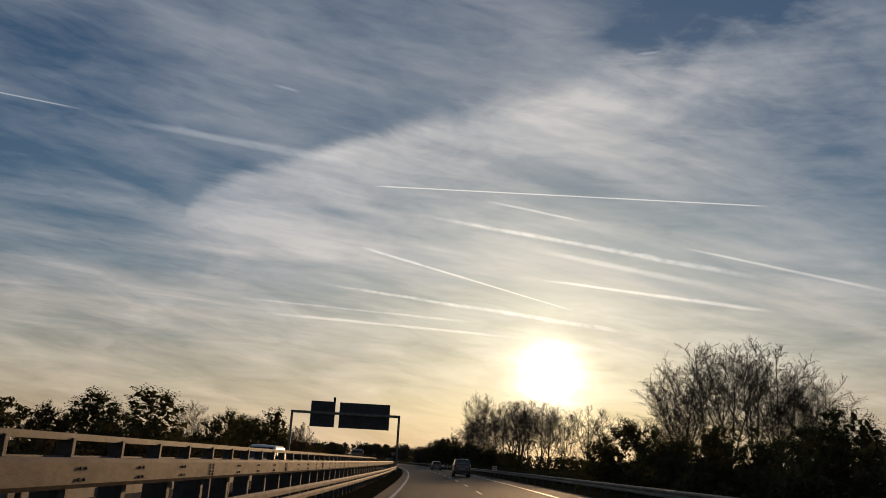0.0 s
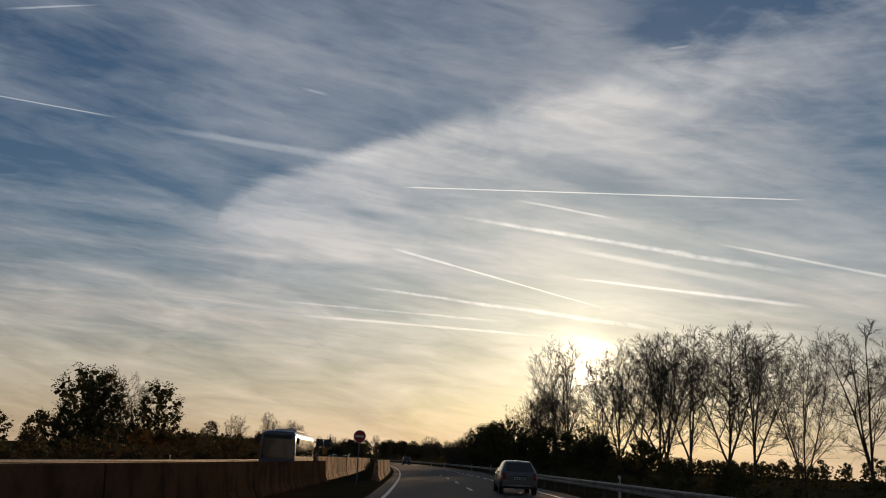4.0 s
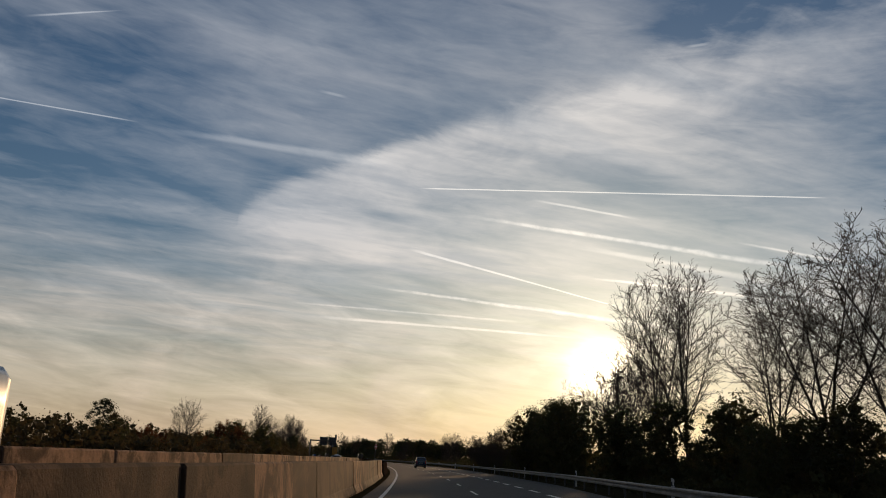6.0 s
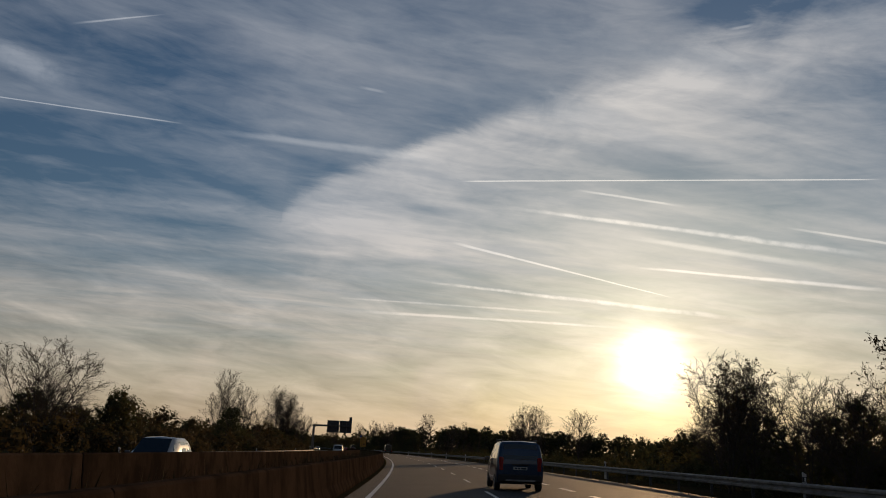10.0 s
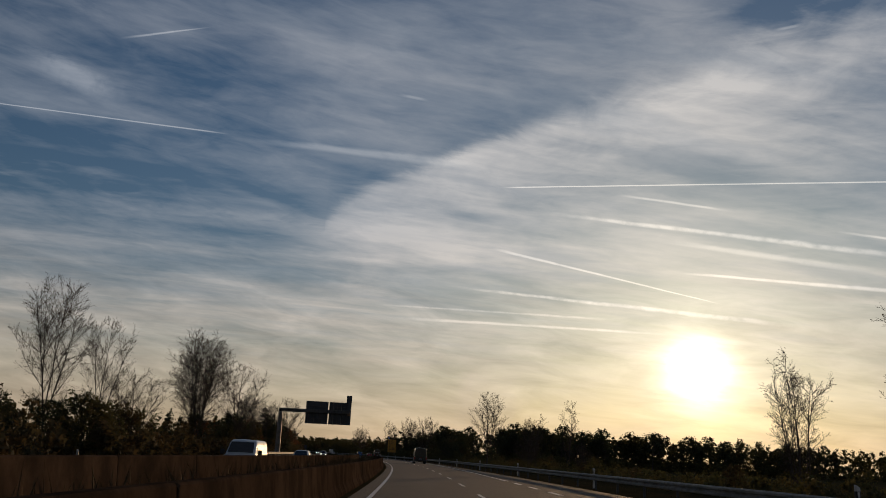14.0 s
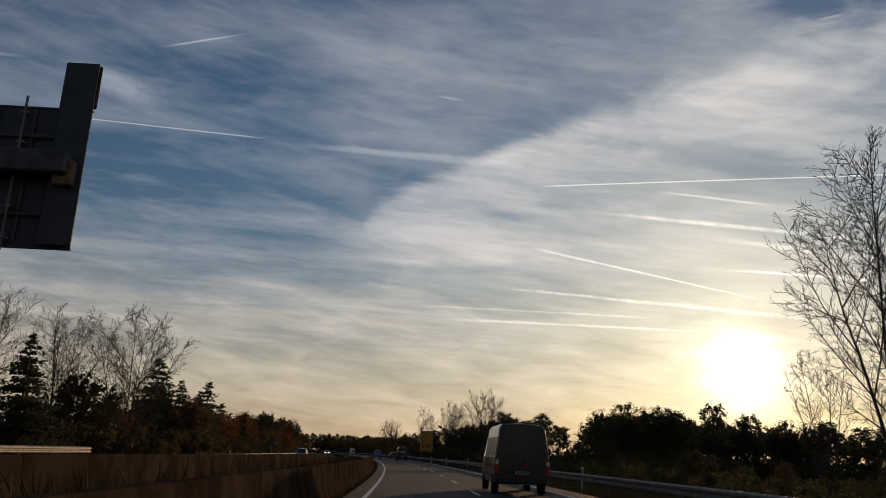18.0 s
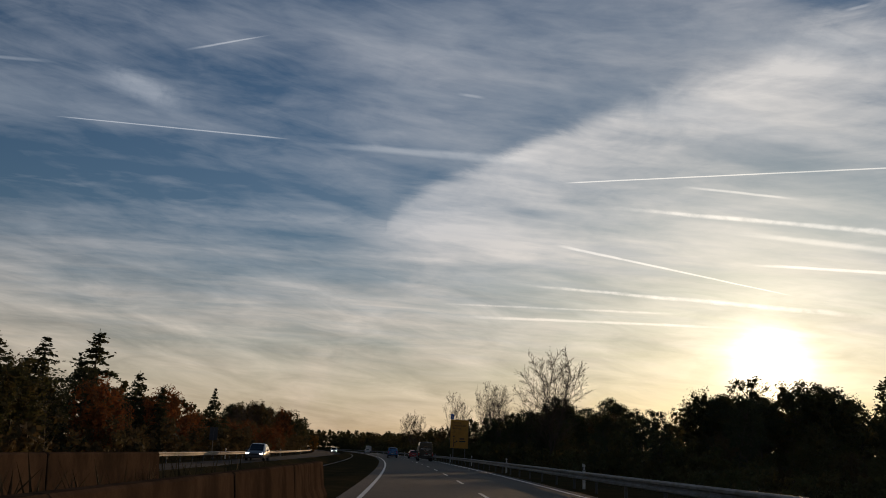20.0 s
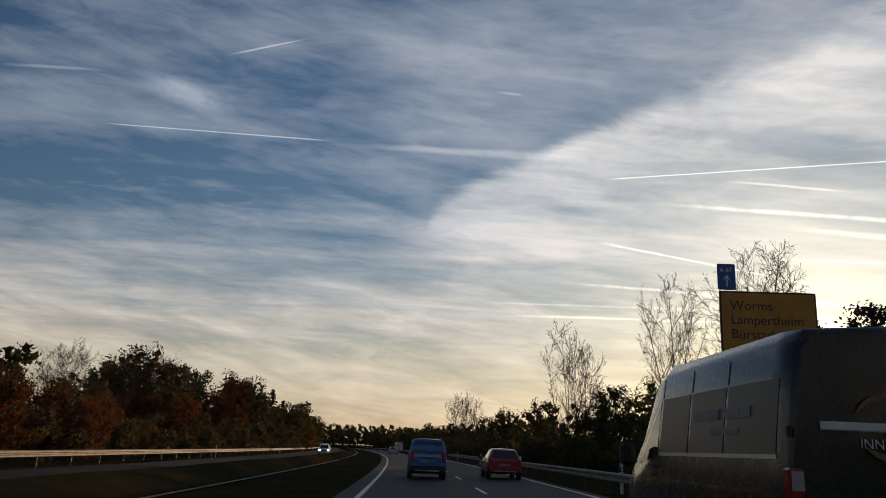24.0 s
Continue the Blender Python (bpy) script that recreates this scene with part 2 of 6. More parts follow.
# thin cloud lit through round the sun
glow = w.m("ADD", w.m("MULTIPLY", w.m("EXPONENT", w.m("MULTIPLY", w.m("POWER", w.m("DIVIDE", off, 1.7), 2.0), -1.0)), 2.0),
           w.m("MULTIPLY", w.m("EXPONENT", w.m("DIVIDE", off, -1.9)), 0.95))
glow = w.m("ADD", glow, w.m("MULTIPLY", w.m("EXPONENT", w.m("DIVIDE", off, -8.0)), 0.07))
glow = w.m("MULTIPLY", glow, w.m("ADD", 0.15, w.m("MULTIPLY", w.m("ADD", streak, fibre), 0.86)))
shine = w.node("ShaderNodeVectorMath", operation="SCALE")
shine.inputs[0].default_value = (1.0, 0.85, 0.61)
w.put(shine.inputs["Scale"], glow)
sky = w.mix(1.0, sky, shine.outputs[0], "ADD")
bg = w.node("ShaderNodeBackground")
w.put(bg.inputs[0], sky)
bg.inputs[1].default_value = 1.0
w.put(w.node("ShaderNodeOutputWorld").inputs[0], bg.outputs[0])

lamp = bpy.data.lights.new("sun", "SUN")
lamp.energy, lamp.angle, lamp.color = 1.6, radians(0.7), (1.0, 0.62, 0.32)
sun = new("sun", lamp)
sun.matrix_world = look(sun_way * 900, (0, 0, 0))


# ---------------------------------------------------------------- materials
MATS = {}


def mat(name, color, rough=0.7, metal=0.0, var=0.25, scale=3.0, bump=0.0, bscale=40.0, color2=None, coat=0.0, spec=0.5, emit=0.0,
        stretch=(1, 1, 1), rand=0.0, trans=0.0):
    """A surface with grain at two scales, a second colour in patches, and fine relief."""
    if name in MATS:
        return MATS[name]
    mt = bpy.data.materials.new(name)
    mt.use_nodes = True
    n = Net(mt.node_tree)
    b = n.node("ShaderNodeBsdfPrincipled")
    co = n.mapping(n.node("ShaderNodeTexCoord").outputs["Object"], scale=stretch)
    if rand:                                                  # each piece shows another stretch of the grain
        shift = n.node("ShaderNodeVectorMath", operation="ADD")
        n.put(shift.inputs[0], co)
        n.put(shift.inputs[1], n.m("MULTIPLY", n.node("ShaderNodeObjectInfo").outputs["Random"], 61.0))
        co = shift.outputs[0]
    big, small = n.noise(co, scale, 5.0, 0.6), n.noise(co, scale * 11, 3.0)
    c2 = color2 or tuple(c * 0.55 for c in color)
    col = n.mix(n.m("MULTIPLY", n.ramp(big, 0.38, 0.66), min(1.0, var * 2.2)), color, c2)
    col = n.mix(n.m("MULTIPLY", n.ramp(small, 0.35, 0.7), var * 0.7), col, tuple(c * 0.6 for c in color))
    if rand:
        info = n.node("ShaderNodeObjectInfo")
        hs = n.node("ShaderNodeHueSaturation")
        n.put(hs.inputs["Value"], n.m("ADD", 1 - rand / 2, n.m("MULTIPLY", info.outputs["Random"], rand)))
        n.put(hs.inputs["Color"], col)
        col = hs.outputs[0]
    n.put(b.inputs["Base Color"], col)
    n.put(b.inputs["Roughness"], n.m("ADD", rough - 0.08, n.m("MULTIPLY", small, 0.16), clamp=True))
    b.inputs["Metallic"].default_value = metal
    b.inputs["Specular IOR Level"].default_value = spec
    b.inputs["Coat Weight"].default_value = coat
    b.inputs["Coat Roughness"].default_value = 0.06
    if trans:
        b.inputs["Transmission Weight"].default_value = trans
    if emit:
        b.inputs["Emission Color"].default_value, b.inputs["Emission Strength"].default_value = (*color, 1), emit
    if bump:
        bp = n.node("ShaderNodeBump")
        bp.inputs["Strength"].default_value, bp.inputs["Distance"].default_value = bump, 0.02
        n.put(bp.inputs["Height"], n.noise(co, bscale, 4.0))
        n.put(b.inputs["Normal"], bp.outputs[0])
    n.put(n.node("ShaderNodeOutputMaterial").inputs[0], b.outputs[0])
    MATS[name] = mt
    return mt


ASPHALT = mat("asphalt", (0.050, 0.049, 0.048), 0.8, spec=0.22, var=0.35, scale=0.5, bump=0.5, bscale=60, color2=(0.038, 0.037, 0.037))
ASPHALT_OLD = mat("asphalt_old", (0.036, 0.034, 0.032), 0.92, spec=0.08, var=0.4, scale=0.4, bump=0.5, bscale=50, color2=(0.05, 0.049, 0.048))
LINE_WORN = mat("worn_line_paint", (0.24, 0.21, 0.17), 0.8, var=0.5, scale=2.0, bump=0.2, color2=(0.10, 0.085, 0.07))
LINE = mat("line_paint", (0.70, 0.69, 0.66), 0.55, var=0.3, scale=4.0, bump=0.2)
GRASS = mat("grass_ground", (0.040, 0.036, 0.019), 0.95, spec=0.0, var=0.45, scale=0.35, bump=1.0, bscale=9, color2=(0.056, 0.043, 0.023))
FIELD = mat("field_ground", (0.045, 0.046, 0.024), 0.95, spec=0.0, var=0.45, scale=0.05, bump=0.8, bscale=3, color2=(0.065, 0.052, 0.028))
STEEL = mat("galvanised_steel", (0.24, 0.23, 0.215), 0.62, metal=0.3, spec=0.3, var=0.35, scale=2.5, bump=0.12, color2=(0.15, 0.13, 0.105))
STEEL_DARK = mat("weathered_steel", (0.10, 0.098, 0.096), 0.62, metal=0.4, var=0.4, scale=3.0, bump=0.15)


def stained_concrete():
    """Old cast concrete: sun-warmed orange grey, rusty blotches, and dark runs down from the top edge; no two elements
    alike, some darkened as unlit.
    """
    mt = bpy.data.materials.new("barrier_concrete")
    mt.use_nodes = True
    n = Net(mt.node_tree)
    rnd = n.node("ShaderNodeObjectInfo").outputs["Random"]
    shift = n.node("ShaderNodeVectorMath", operation="ADD")
    n.put(shift.inputs[0], n.node("ShaderNodeTexCoord").outputs["Object"])
    n.put(shift.inputs[1], n.m("MULTIPLY", rnd, 83.0))
    co = shift.outputs[0]
    blotch = n.ramp(n.noise(co, 0.9, 7.0, 0.66, 0.9), 0.44, 0.58)
    runs = n.ramp(n.noise(n.mapping(co, scale=(1, 1, 0.30)), 1.8, 2.0, 0.5), 0.48, 0.62)
    fleck = n.ramp(n.noise(co, 11.0, 4.0, 0.6), 0.40, 0.66)
    col = n.mix(blotch, (0.46, 0.265, 0.155), (0.12, 0.070, 0.043))
    col = n.mix(n.m("MULTIPLY", runs, 0.42), col, (0.045, 0.034, 0.028))
    col = n.mix(n.m("MULTIPLY", fleck, 0.35), col, (0.08, 0.052, 0.036))
    # light painted in: some elements stay sunlit orange, the others go dark as unlit
    col = n.mix(n.m("MULTIPLY", n.ramp(rnd, 0.42, 0.62), 0.78), col, (0.050, 0.036, 0.026))
    b = n.node("ShaderNodeBsdfPrincipled")
    n.put(b.inputs["Base Color"], col)
    b.inputs["Roughness"].default_value = 0.9
    b.inputs["Specular IOR Level"].default_value = 0.1
    bp = n.node("ShaderNodeBump")
    bp.inputs["Strength"].default_value, bp.inputs["Distance"].default_value = 0.6, 0.02
    n.put(bp.inputs["Height"], n.noise(co, 26.0, 5.0))
    n.put(b.inputs["Normal"], bp.outputs[0])
    n.put(n.node("ShaderNodeOutputMaterial").inputs[0], b.outputs[0])
    return mt


CONCRETE = stained_concrete()
PANEL_BACK = mat("sign_back", (0.060, 0.066, 0.078), 0.6, metal=0.2, var=0.25, scale=1.2)


# ---------------------------------------------------------------- helpers
def mesh_object(name, bm, material, parent=None, label=""):
    me = bpy.data.meshes.new(name)
    bm.to_mesh(me)
    bm.free()
    for mt in (material if isinstance(material, (list, tuple)) else [material]):
        me.materials.append(mt)
    ob = new(name, me)
    if parent:
        ob.parent = parent
    if label:
        ob["label"] = label
    return ob


part = mesh_object


def box(bm, x0, x1, y0, y1, z0, z1, bevel=0.0, m=None):
    """A box with softened edges."""
    r = bmesh.ops.create_cube(bm, size=1.0)
    vs = r["verts"]
    for v in vs:
        v.co = Vector(((x0 + x1) / 2 + v.co.x * (x1 - x0), (y0 + y1) / 2 + v.co.y * (y1 - y0), (z0 + z1) / 2 + v.co.z * (z1 - z0)))
    if bevel:
        es = {e for v in vs for e in v.link_edges}
        r2 = bmesh.ops.bevel(bm, geom=list(es), offset=bevel, segments=1, affect="EDGES", profile=0.5)
        vs = list({v for f in r2["faces"] for v in f.verts} | {v for v in vs if v.is_valid})
    if m is not None:
        for v in vs:
            if v.is_valid:
                v.co = m @ v.co
    return bm


def boxed(*a, **k):
    return box(bmesh.new(), *a, **k)


def rod(bm, a, b, r0, r1=None, sides=8, caps=True):
    """A tapered round bar from a to b."""
    a, b = Vector(a), Vector(b)
    r1 = r0 if r1 is None else r1
    q = (b - a).to_track_quat("Z", "Y")
    rings = []
    for p, r in ((a, r0), (b, r1)):
        rings.append([bm.verts.new(p + q @ Vector((r * math.cos(2 * math.pi * i / sides), r * math.sin(2 * math.pi * i / sides), 0))) for i in range(sides)])
    for i in range(sides):
        bm.faces.new((rings[0][i], rings[0][(i + 1) % sides], rings[1][(i + 1) % sides], rings[1][i]))
    if caps:
        bm.faces.new(rings[0][::-1]), bm.faces.new(rings[1])
    return bm


def rodded(*a, **k):
    return rod(bmesh.new(), *a, **k)


def run(s0, s1, profile, step=8.0, closed=False, lean=True, wobble=0.0):
    """A cross section of (d, z) carried along the road from s0 to s1."""
    bm = bmesh.new()
    n = max(2, int(round((s1 - s0) / step)) + 1)
    last = None
    for i in range(n):
        s = s0 + (s1 - s0) * i / (n - 1)
        ring = [bm.verts.new(P(s, d, z + (wobble * noise.noise(Vector((s * 0.15, d * 0.4, 3.0))) if wobble else 0), lean)) for d, z in profile]
        if last:
            k = len(ring)
            for j in range(k if closed else k - 1):
                bm.faces.new((last[j], last[(j + 1) % k], ring[(j + 1) % k], ring[j]))
        elif closed:
            bm.faces.new(ring[::-1])
        last = ring
    if closed:
        bm.faces.new(last)
    bmesh.ops.recalc_face_normals(bm, faces=bm.faces[:])
    return bm


def flat(name, s0, s1, d0, d1, z, material, label, step=6.0, **k):
    bm = run(s0, s1, [(d0, z), (d1, z)], step)
    for f in bm.faces:
        if f.normal.z < 0:
            f.normal_flip()
    return tagged(mesh_object(name, bm, material), label, kind="structure", **k)


# ---------------------------------------------------------------- ground and road
LEFT_LINE, LANE, RIGHT_LINE = -1.5, 2.4, 5.9
RAIL = ((-120, 9.5), (60, 8.6), (130, 7.6), (165, 7.6), (215, 10.4), (300, 11.5), (360, 10.5), (460, 8.2), (560, 7.0), (1500, 7.0))


def rail_d(s):
    return float(np.interp(s, [k[0] for k in RAIL], [k[1] for k in RAIL]))


def follow(s0, s1, profile, centre, step=4.0, closed=False):
    """Like run(), but beside a line whose distance changes along the way."""
    bm = bmesh.new()
    n = max(2, int(round((s1 - s0) / step)) + 1)
    last = None
    for i in range(n):
        s = s0 + (s1 - s0) * i / (n - 1)
        ring = [bm.verts.new(P(s, centre(s) + d, z)) for d, z in profile]
        if last:
            k = len(ring)
            for j in range(k if closed else k - 1):
                bm.faces.new((last[j], last[(j + 1) % k], ring[(j + 1) % k], ring[j]))
        last = ring
    bmesh.ops.recalc_face_normals(bm, faces=bm.faces[:])
    return bm


def face_up(bm):
    for f in bm.faces:
        f.normal_update()
        if f.normal.z < 0:
            f.normal_flip()
    return bm


bm = bmesh.new()
bmesh.ops.create_grid(bm, x_segments=60, y_segments=60, size=4200)
for v in bm.verts:
    v.co.z = -0.95 + 0.12 * noise.noise(v.co * 0.01)
    v.co.y += 500
tagged(mesh_object("ground", bm, FIELD), "flat dark grass and field ground under the trees", kind="structure")
bm = bmesh.new()
last = None
for i in range(271):
    s = -120 + 6 * i
    ring = [bm.verts.new(P(s, d, 0.0)) for d in (-2.15, 1.0, 4.0, rail_d(s) - 0.6)]
    if last:
        for j in range(3):
            bm.faces.new((last[j], last[j + 1], ring[j + 1], ring[j]))
    last = ring
tagged(mesh_object("road", face_up(bm), ASPHALT), "dark grey asphalt carriageway with two lanes and a hard shoulder", kind="structure")
flat("oncoming_road", -120, 1500, -16.6, -7.0, 0.0, ASPHALT_OLD, "grey asphalt of the oncoming carriageway")
tagged(mesh_object("median", face_up(run(-120, 1500, [(-7.02, -0.03), (-5.8, 0.0), (-4.2, -0.05), (-3.0, 0.02), (-2.13, -0.03)], 5.0, wobble=0.06)), GRASS),
       "dry brown grass strip between the carriageways", kind="structure")
tagged(mesh_object("verge_far", face_up(run(-120, 1500, [(-46.0, -1.2), (-30.0, -0.5), (-20.0, -0.1), (-16.55, -0.03)], 8.0, wobble=0.15)), GRASS),
       "rough grass verge beyond the oncoming road", kind="structure")
tagged(mesh_object("verge_near", face_up(follow(-120, 1500, [(-0.62, -0.03), (1.5, 0.0), (6.0, -0.25), (16.0, -0.6), (34.0, -1.3)], rail_d, 8.0)), GRASS),
       "rough grass verge beside the hard shoulder", kind="structure")
flat("edge_line_left", -100, 1200, LEFT_LINE - 0.075, LEFT_LINE + 0.075, 0.006, LINE, "white painted edge line", category="road marking")
flat("edge_line_right", -100, 150, RIGHT_LINE - 0.075, RIGHT_LINE + 0.075, 0.006, LINE, "white painted edge line", category="road marking")
flat("edge_line_right", 425, 1200, RIGHT_LINE - 0.075, RIGHT_LINE + 0.075, 0.006, LINE, "white painted edge line", category="road marking")
flat("oncoming_edge_line", -100, 552, -7.5, -7.36, 0.006, LINE_WORN, "white painted edge line", category="road marking")
flat("drain_channel", 548, 1150, -6.42, -6.22, 0.045, LINE_WORN, "narrow pale concrete drain channel in the median", category="drain")
tagged(mesh_object("grass_bank", face_up(run(548, 1200, [(-9.05, -0.05), (-8.5, 0.32), (-7.9, 0.56), (-7.3, 0.40), (-6.7, 0.08), (-6.45, 0.03)], 4.0, wobble=0.07)), GRASS),
       "low dark grass bank along the oncoming road", kind="structure")
flat("oncoming_edge_line_far", -100, 1200, -15.1, -14.96, 0.006, LINE, "white painted edge line", category="road marking")


def dashes(name, s0, s1, d, length, pitch, half=0.065):
    """Each painted dash lies on the road as a piece of its own."""
    root = tagged(new(name), "row of white lane dashes on asphalt", "road marking", kind="structure")
    s = s0
    while s < s1:
        part("dash", face_up(run(s, s + length, [(d - half, 0.006), (d + half, 0.006)], length / 2)), LINE, root)
        s += pitch


dashes("lane_dashes", -93.6, 900, LANE, 4.0, 12.0)
dashes("exit_dashes", 152.0, 424, RIGHT_LINE, 3.0, 6.0, 0.12)
dashes("oncoming_dashes", -90.0, 800, -11.2, 4.0, 12.0)


# ---------------------------------------------------------------- barriers
W_BEAM = [(0.0, 0.43), (-0.06, 0.46), (-0.06, 0.52), (0.0, 0.56), (0.0, 0.60), (-0.06, 0.64), (-0.06, 0.70), (0.0, 0.745),
          (0.012, 0.745), (0.012, 0.43)]


def guard_rail(s0, s1, centre, label, face=-1, pitch=4.0, lift=0.0):
    """A steel guard rail: corrugated beam in lengths with lap joints, and a post every few metres."""
    root = tagged(new("guard_rail"), label, "guard rail", group="steel guard rails")
    root.matrix_world = Matrix.Translation(P(s0, centre(s0)))
    inv = root.matrix_world.inverted()
    prof = [(d * -face, z + lift) for d, z in W_BEAM]
    s = s0
    post = boxed(-0.05, 0.05, -0.035, 0.035, -0.25, 0.70 + lift, 0.012)
    shared = None
    while s < s1 - 0.1:
        e = min(s + 24.0, s1)
        bm = follow(s, e - 0.02, prof, centre, 4.0)
        bm.transform(inv)
        part("beam", bm, STEEL, root)
        k = s + 1.0
        while k < e:
            m = at(k, centre(k) + 0.09 * -face)
            if shared is None:
                ob = part("post", post.copy(), STEEL_DARK, root)
                shared = ob.data
            else:
                ob = new("post", shared)
                ob.parent = root
            ob.matrix_local = inv @ m
            k += pitch
        s = e
    post.free()
    return root


guard_rail(-60, 1100, rail_d, "long galvanised steel guard rail on posts beside the hard shoulder", -1, 4.0)
guard_rail(110, 1100, lambda s: -17.4, "galvanised steel guard rail along the far edge of the oncoming road", 1, 4.0)
guard_rail(464, 521, lambda s: -16.9, "raised galvanised rail shielding the sign gantry post", 1, 2.0, 0.42)


def box_beam_barrier(s0, s1):
    """The tall steel barrier of the bridge: a broad bolted box beam above, a corrugated double rail low in front, stout posts."""
    root = tagged(new("bridge_barrier"), "tall dusty steel barrier with broad bolted upper beam", "crash barrier")
    root.matrix_world = Matrix.Translation(P(s0, -3.4))
    inv = root.matrix_world.inverted()
    dusty = mat("dusty_beam", (0.27, 0.20, 0.135), 0.7, metal=0.1, spec=0.3, var=0.45, scale=1.6, bump=0.15, color2=(0.16, 0.115, 0.08), stretch=(1, 1, 3))
    s = s0
    while s < s1 - 0.1:
        e = min(s + 6.0, s1)
        bm = run(s, e - 0.02, [(-3.28, 0.99), (-3.25, 1.03), (-3.25, 1.22), (-3.28, 1.26), (-3.44, 1.26), (-3.46, 1.22), (-3.46, 1.03), (-3.44, 0.99)], 3.0, closed=True)
        bm.transform(inv)
        part("beam", bm, dusty, root, "broad dusty tan steel beam")
        for z0 in (0.42, 0.60):
            bm = run(s, e - 0.02, [(-2.98, z0), (-2.93, z0 + 0.03), (-2.93, z0 + 0.10), (-2.98, z0 + 0.14), (-3.0, z0 + 0.14), (-3.0, z0)], 3.0, closed=True)
            bm.transform(inv)
            part("lower_rail", bm, dusty, root)
        for k in range(4):
            bm = bmesh.new()
            for dz in (1.06, 1.10, 1.15, 1.19):
                for ds in (0.0, 0.16):
                    p = P(e - 0.1 + ds - 0.08, -3.25, dz) if k == 0 else P(s + k * 1.5 + ds * 0.7, -3.25, 1.07 + (dz > 1.1) * 0.10)
                    q = P(0, 1, 0) - P(0, 0, 0)
                    rod(bm, p, p + q * 0.015, 0.016, sides=6)
            bm.transform(inv)
            part("bolt", bm, STEEL_DARK, root)
        s = e
    s = s0
    while s < s1:
        ob = part("post", boxed(-0.13, 0.13, -0.07, 0.07, -0.3, 1.22, 0.015), STEEL_DARK, root)
        ob.matrix_local = inv @ at(s, -3.52)
        s += 1.5


def parapet(s0, s1):
    """Railing beyond the barrier: flat dark posts, a slim top rail and a lower one."""
    root = tagged(new("bridge_railing"), "dark steel railing with flat posts and broad top rail", "railing")
    root.matrix_world = Matrix.Translation(P(s0, -5.0))
    inv = root.matrix_world.inverted()
    for z0, z1, w2, metal in ((1.44, 1.53, 0.08, STEEL_DARK), (1.20, 1.24, 0.025, STEEL_DARK), (1.00, 1.06, 0.03, STEEL)):
        bm = run(s0, s1, [(-5.0 - w2, z0), (-5.0 + w2, z0), (-5.0 + w2, z1), (-5.0 - w2, z1)], 3.0, closed=True)
        bm.transform(inv)
        part("rail", bm, metal, root)
    s = s0
    while s < s1:
        ob = part("post", boxed(-0.11, 0.11, -0.05, 0.05, -0.3, 1.47, 0.01), STEEL_DARK, root)
        ob.matrix_local = inv @ at(s, -5.0)
        s += 1.75


box_beam_barrier(-24, 98)
parapet(-24, 84)
guard_rail(-60, 110, lambda s: -6.6, "galvanised guard rail of the oncoming carriageway", -1, 4.0)


def block_mesh(length, h, foot=0.29, top=0.11, taper_end=False):
    """One concrete barrier element with a flared foot; x across, y along."""
    bm = bmesh.new()
    prof = [(foot, 0.0), (foot, 0.09), (top + 0.07, 0.33), (top, h - 0.03), (top - 0.03, h), (-top + 0.03, h), (-top, h - 0.03), (-top - 0.07, 0.33), (-foot, 0.09), (-foot, 0.0)]
    rings = []
    ys = (0.0, 0.03, length - 0.03, length)
    for k, y in enumerate(ys):
        f = 0.965 if k in (0, 3) else 1.0
        if taper_end and k < 2:
            f = 0.72 if k == 0 else 0.95
        rings.append([bm.verts.new((x * f, y, z * (f if z > 0.2 else 1))) for x, z in prof])
    for a, b in zip(rings, rings[1:]):
        for j in range(len(prof)):
            bm.faces.new((a[j], a[(j + 1) % len(prof)], b[(j + 1) % len(prof)], b[j]))
    bm.faces.new(rings[0][::-1]), bm.faces.new(rings[-1])
    bmesh.ops.recalc_face_normals(bm, faces=bm.faces[:])
    return bm


def concrete_row(name, s0, s1, d, h, length, label, material, jitter=0.02, foot=0.29):
    root = tagged(new(name), label, "crash barrier", group="concrete crash barriers")
    root.matrix_world = Matrix.Translation(P(s0, d))
    inv = root.matrix_world.inverted()
    me, rnd = None, random.Random(int(s0 * 7))
    s = s0
    while s < s1:
        if me is None:
            ob = part("concrete_element", block_mesh(length - 0.03, h, foot), material, root)
            me = ob.data
        else:
            ob = new("concrete_element", me)
            ob.parent = root
        ob.matrix_local = inv @ at(s, d + rnd.uniform(-jitter, jitter), rnd.uniform(-jitter, 0.0), rnd.uniform(-0.25, 0.25))
        s += length
    return root


DUSTY = mat("dusty_concrete", (0.075, 0.050, 0.033), 0.95, spec=0.0, var=0.5, scale=1.3, bump=0.5, bscale=25, color2=(0.035, 0.025, 0.018), stretch=(1, 1, 0.7), rand=0.3)
concrete_row("concrete_barrier", 157, 224, -2.85, 1.24, 3.75, "tall weathered concrete barrier elements with flared foot", CONCRETE)
concrete_row("concrete_barrier", 224, 552, -2.72, 0.99, 6.0, "low brown dusty concrete barrier along the median", DUSTY, 0.008)
concrete_row("concrete_barrier", 150, 250, -5.8, 1.36, 4.0, "tall stained concrete barrier of the oncoming carriageway", CONCRETE, 0.03)
concrete_row("concrete_barrier", 250, 548, -6.3, 1.16, 6.0, "dusty concrete barrier of the oncoming carriageway", DUSTY, 0.01)
concrete_row("concrete_barrier", 112, 150, -5.6, 1.12, 4.0, "dark concrete barrier before the median gap", DUSTY, 0.01)


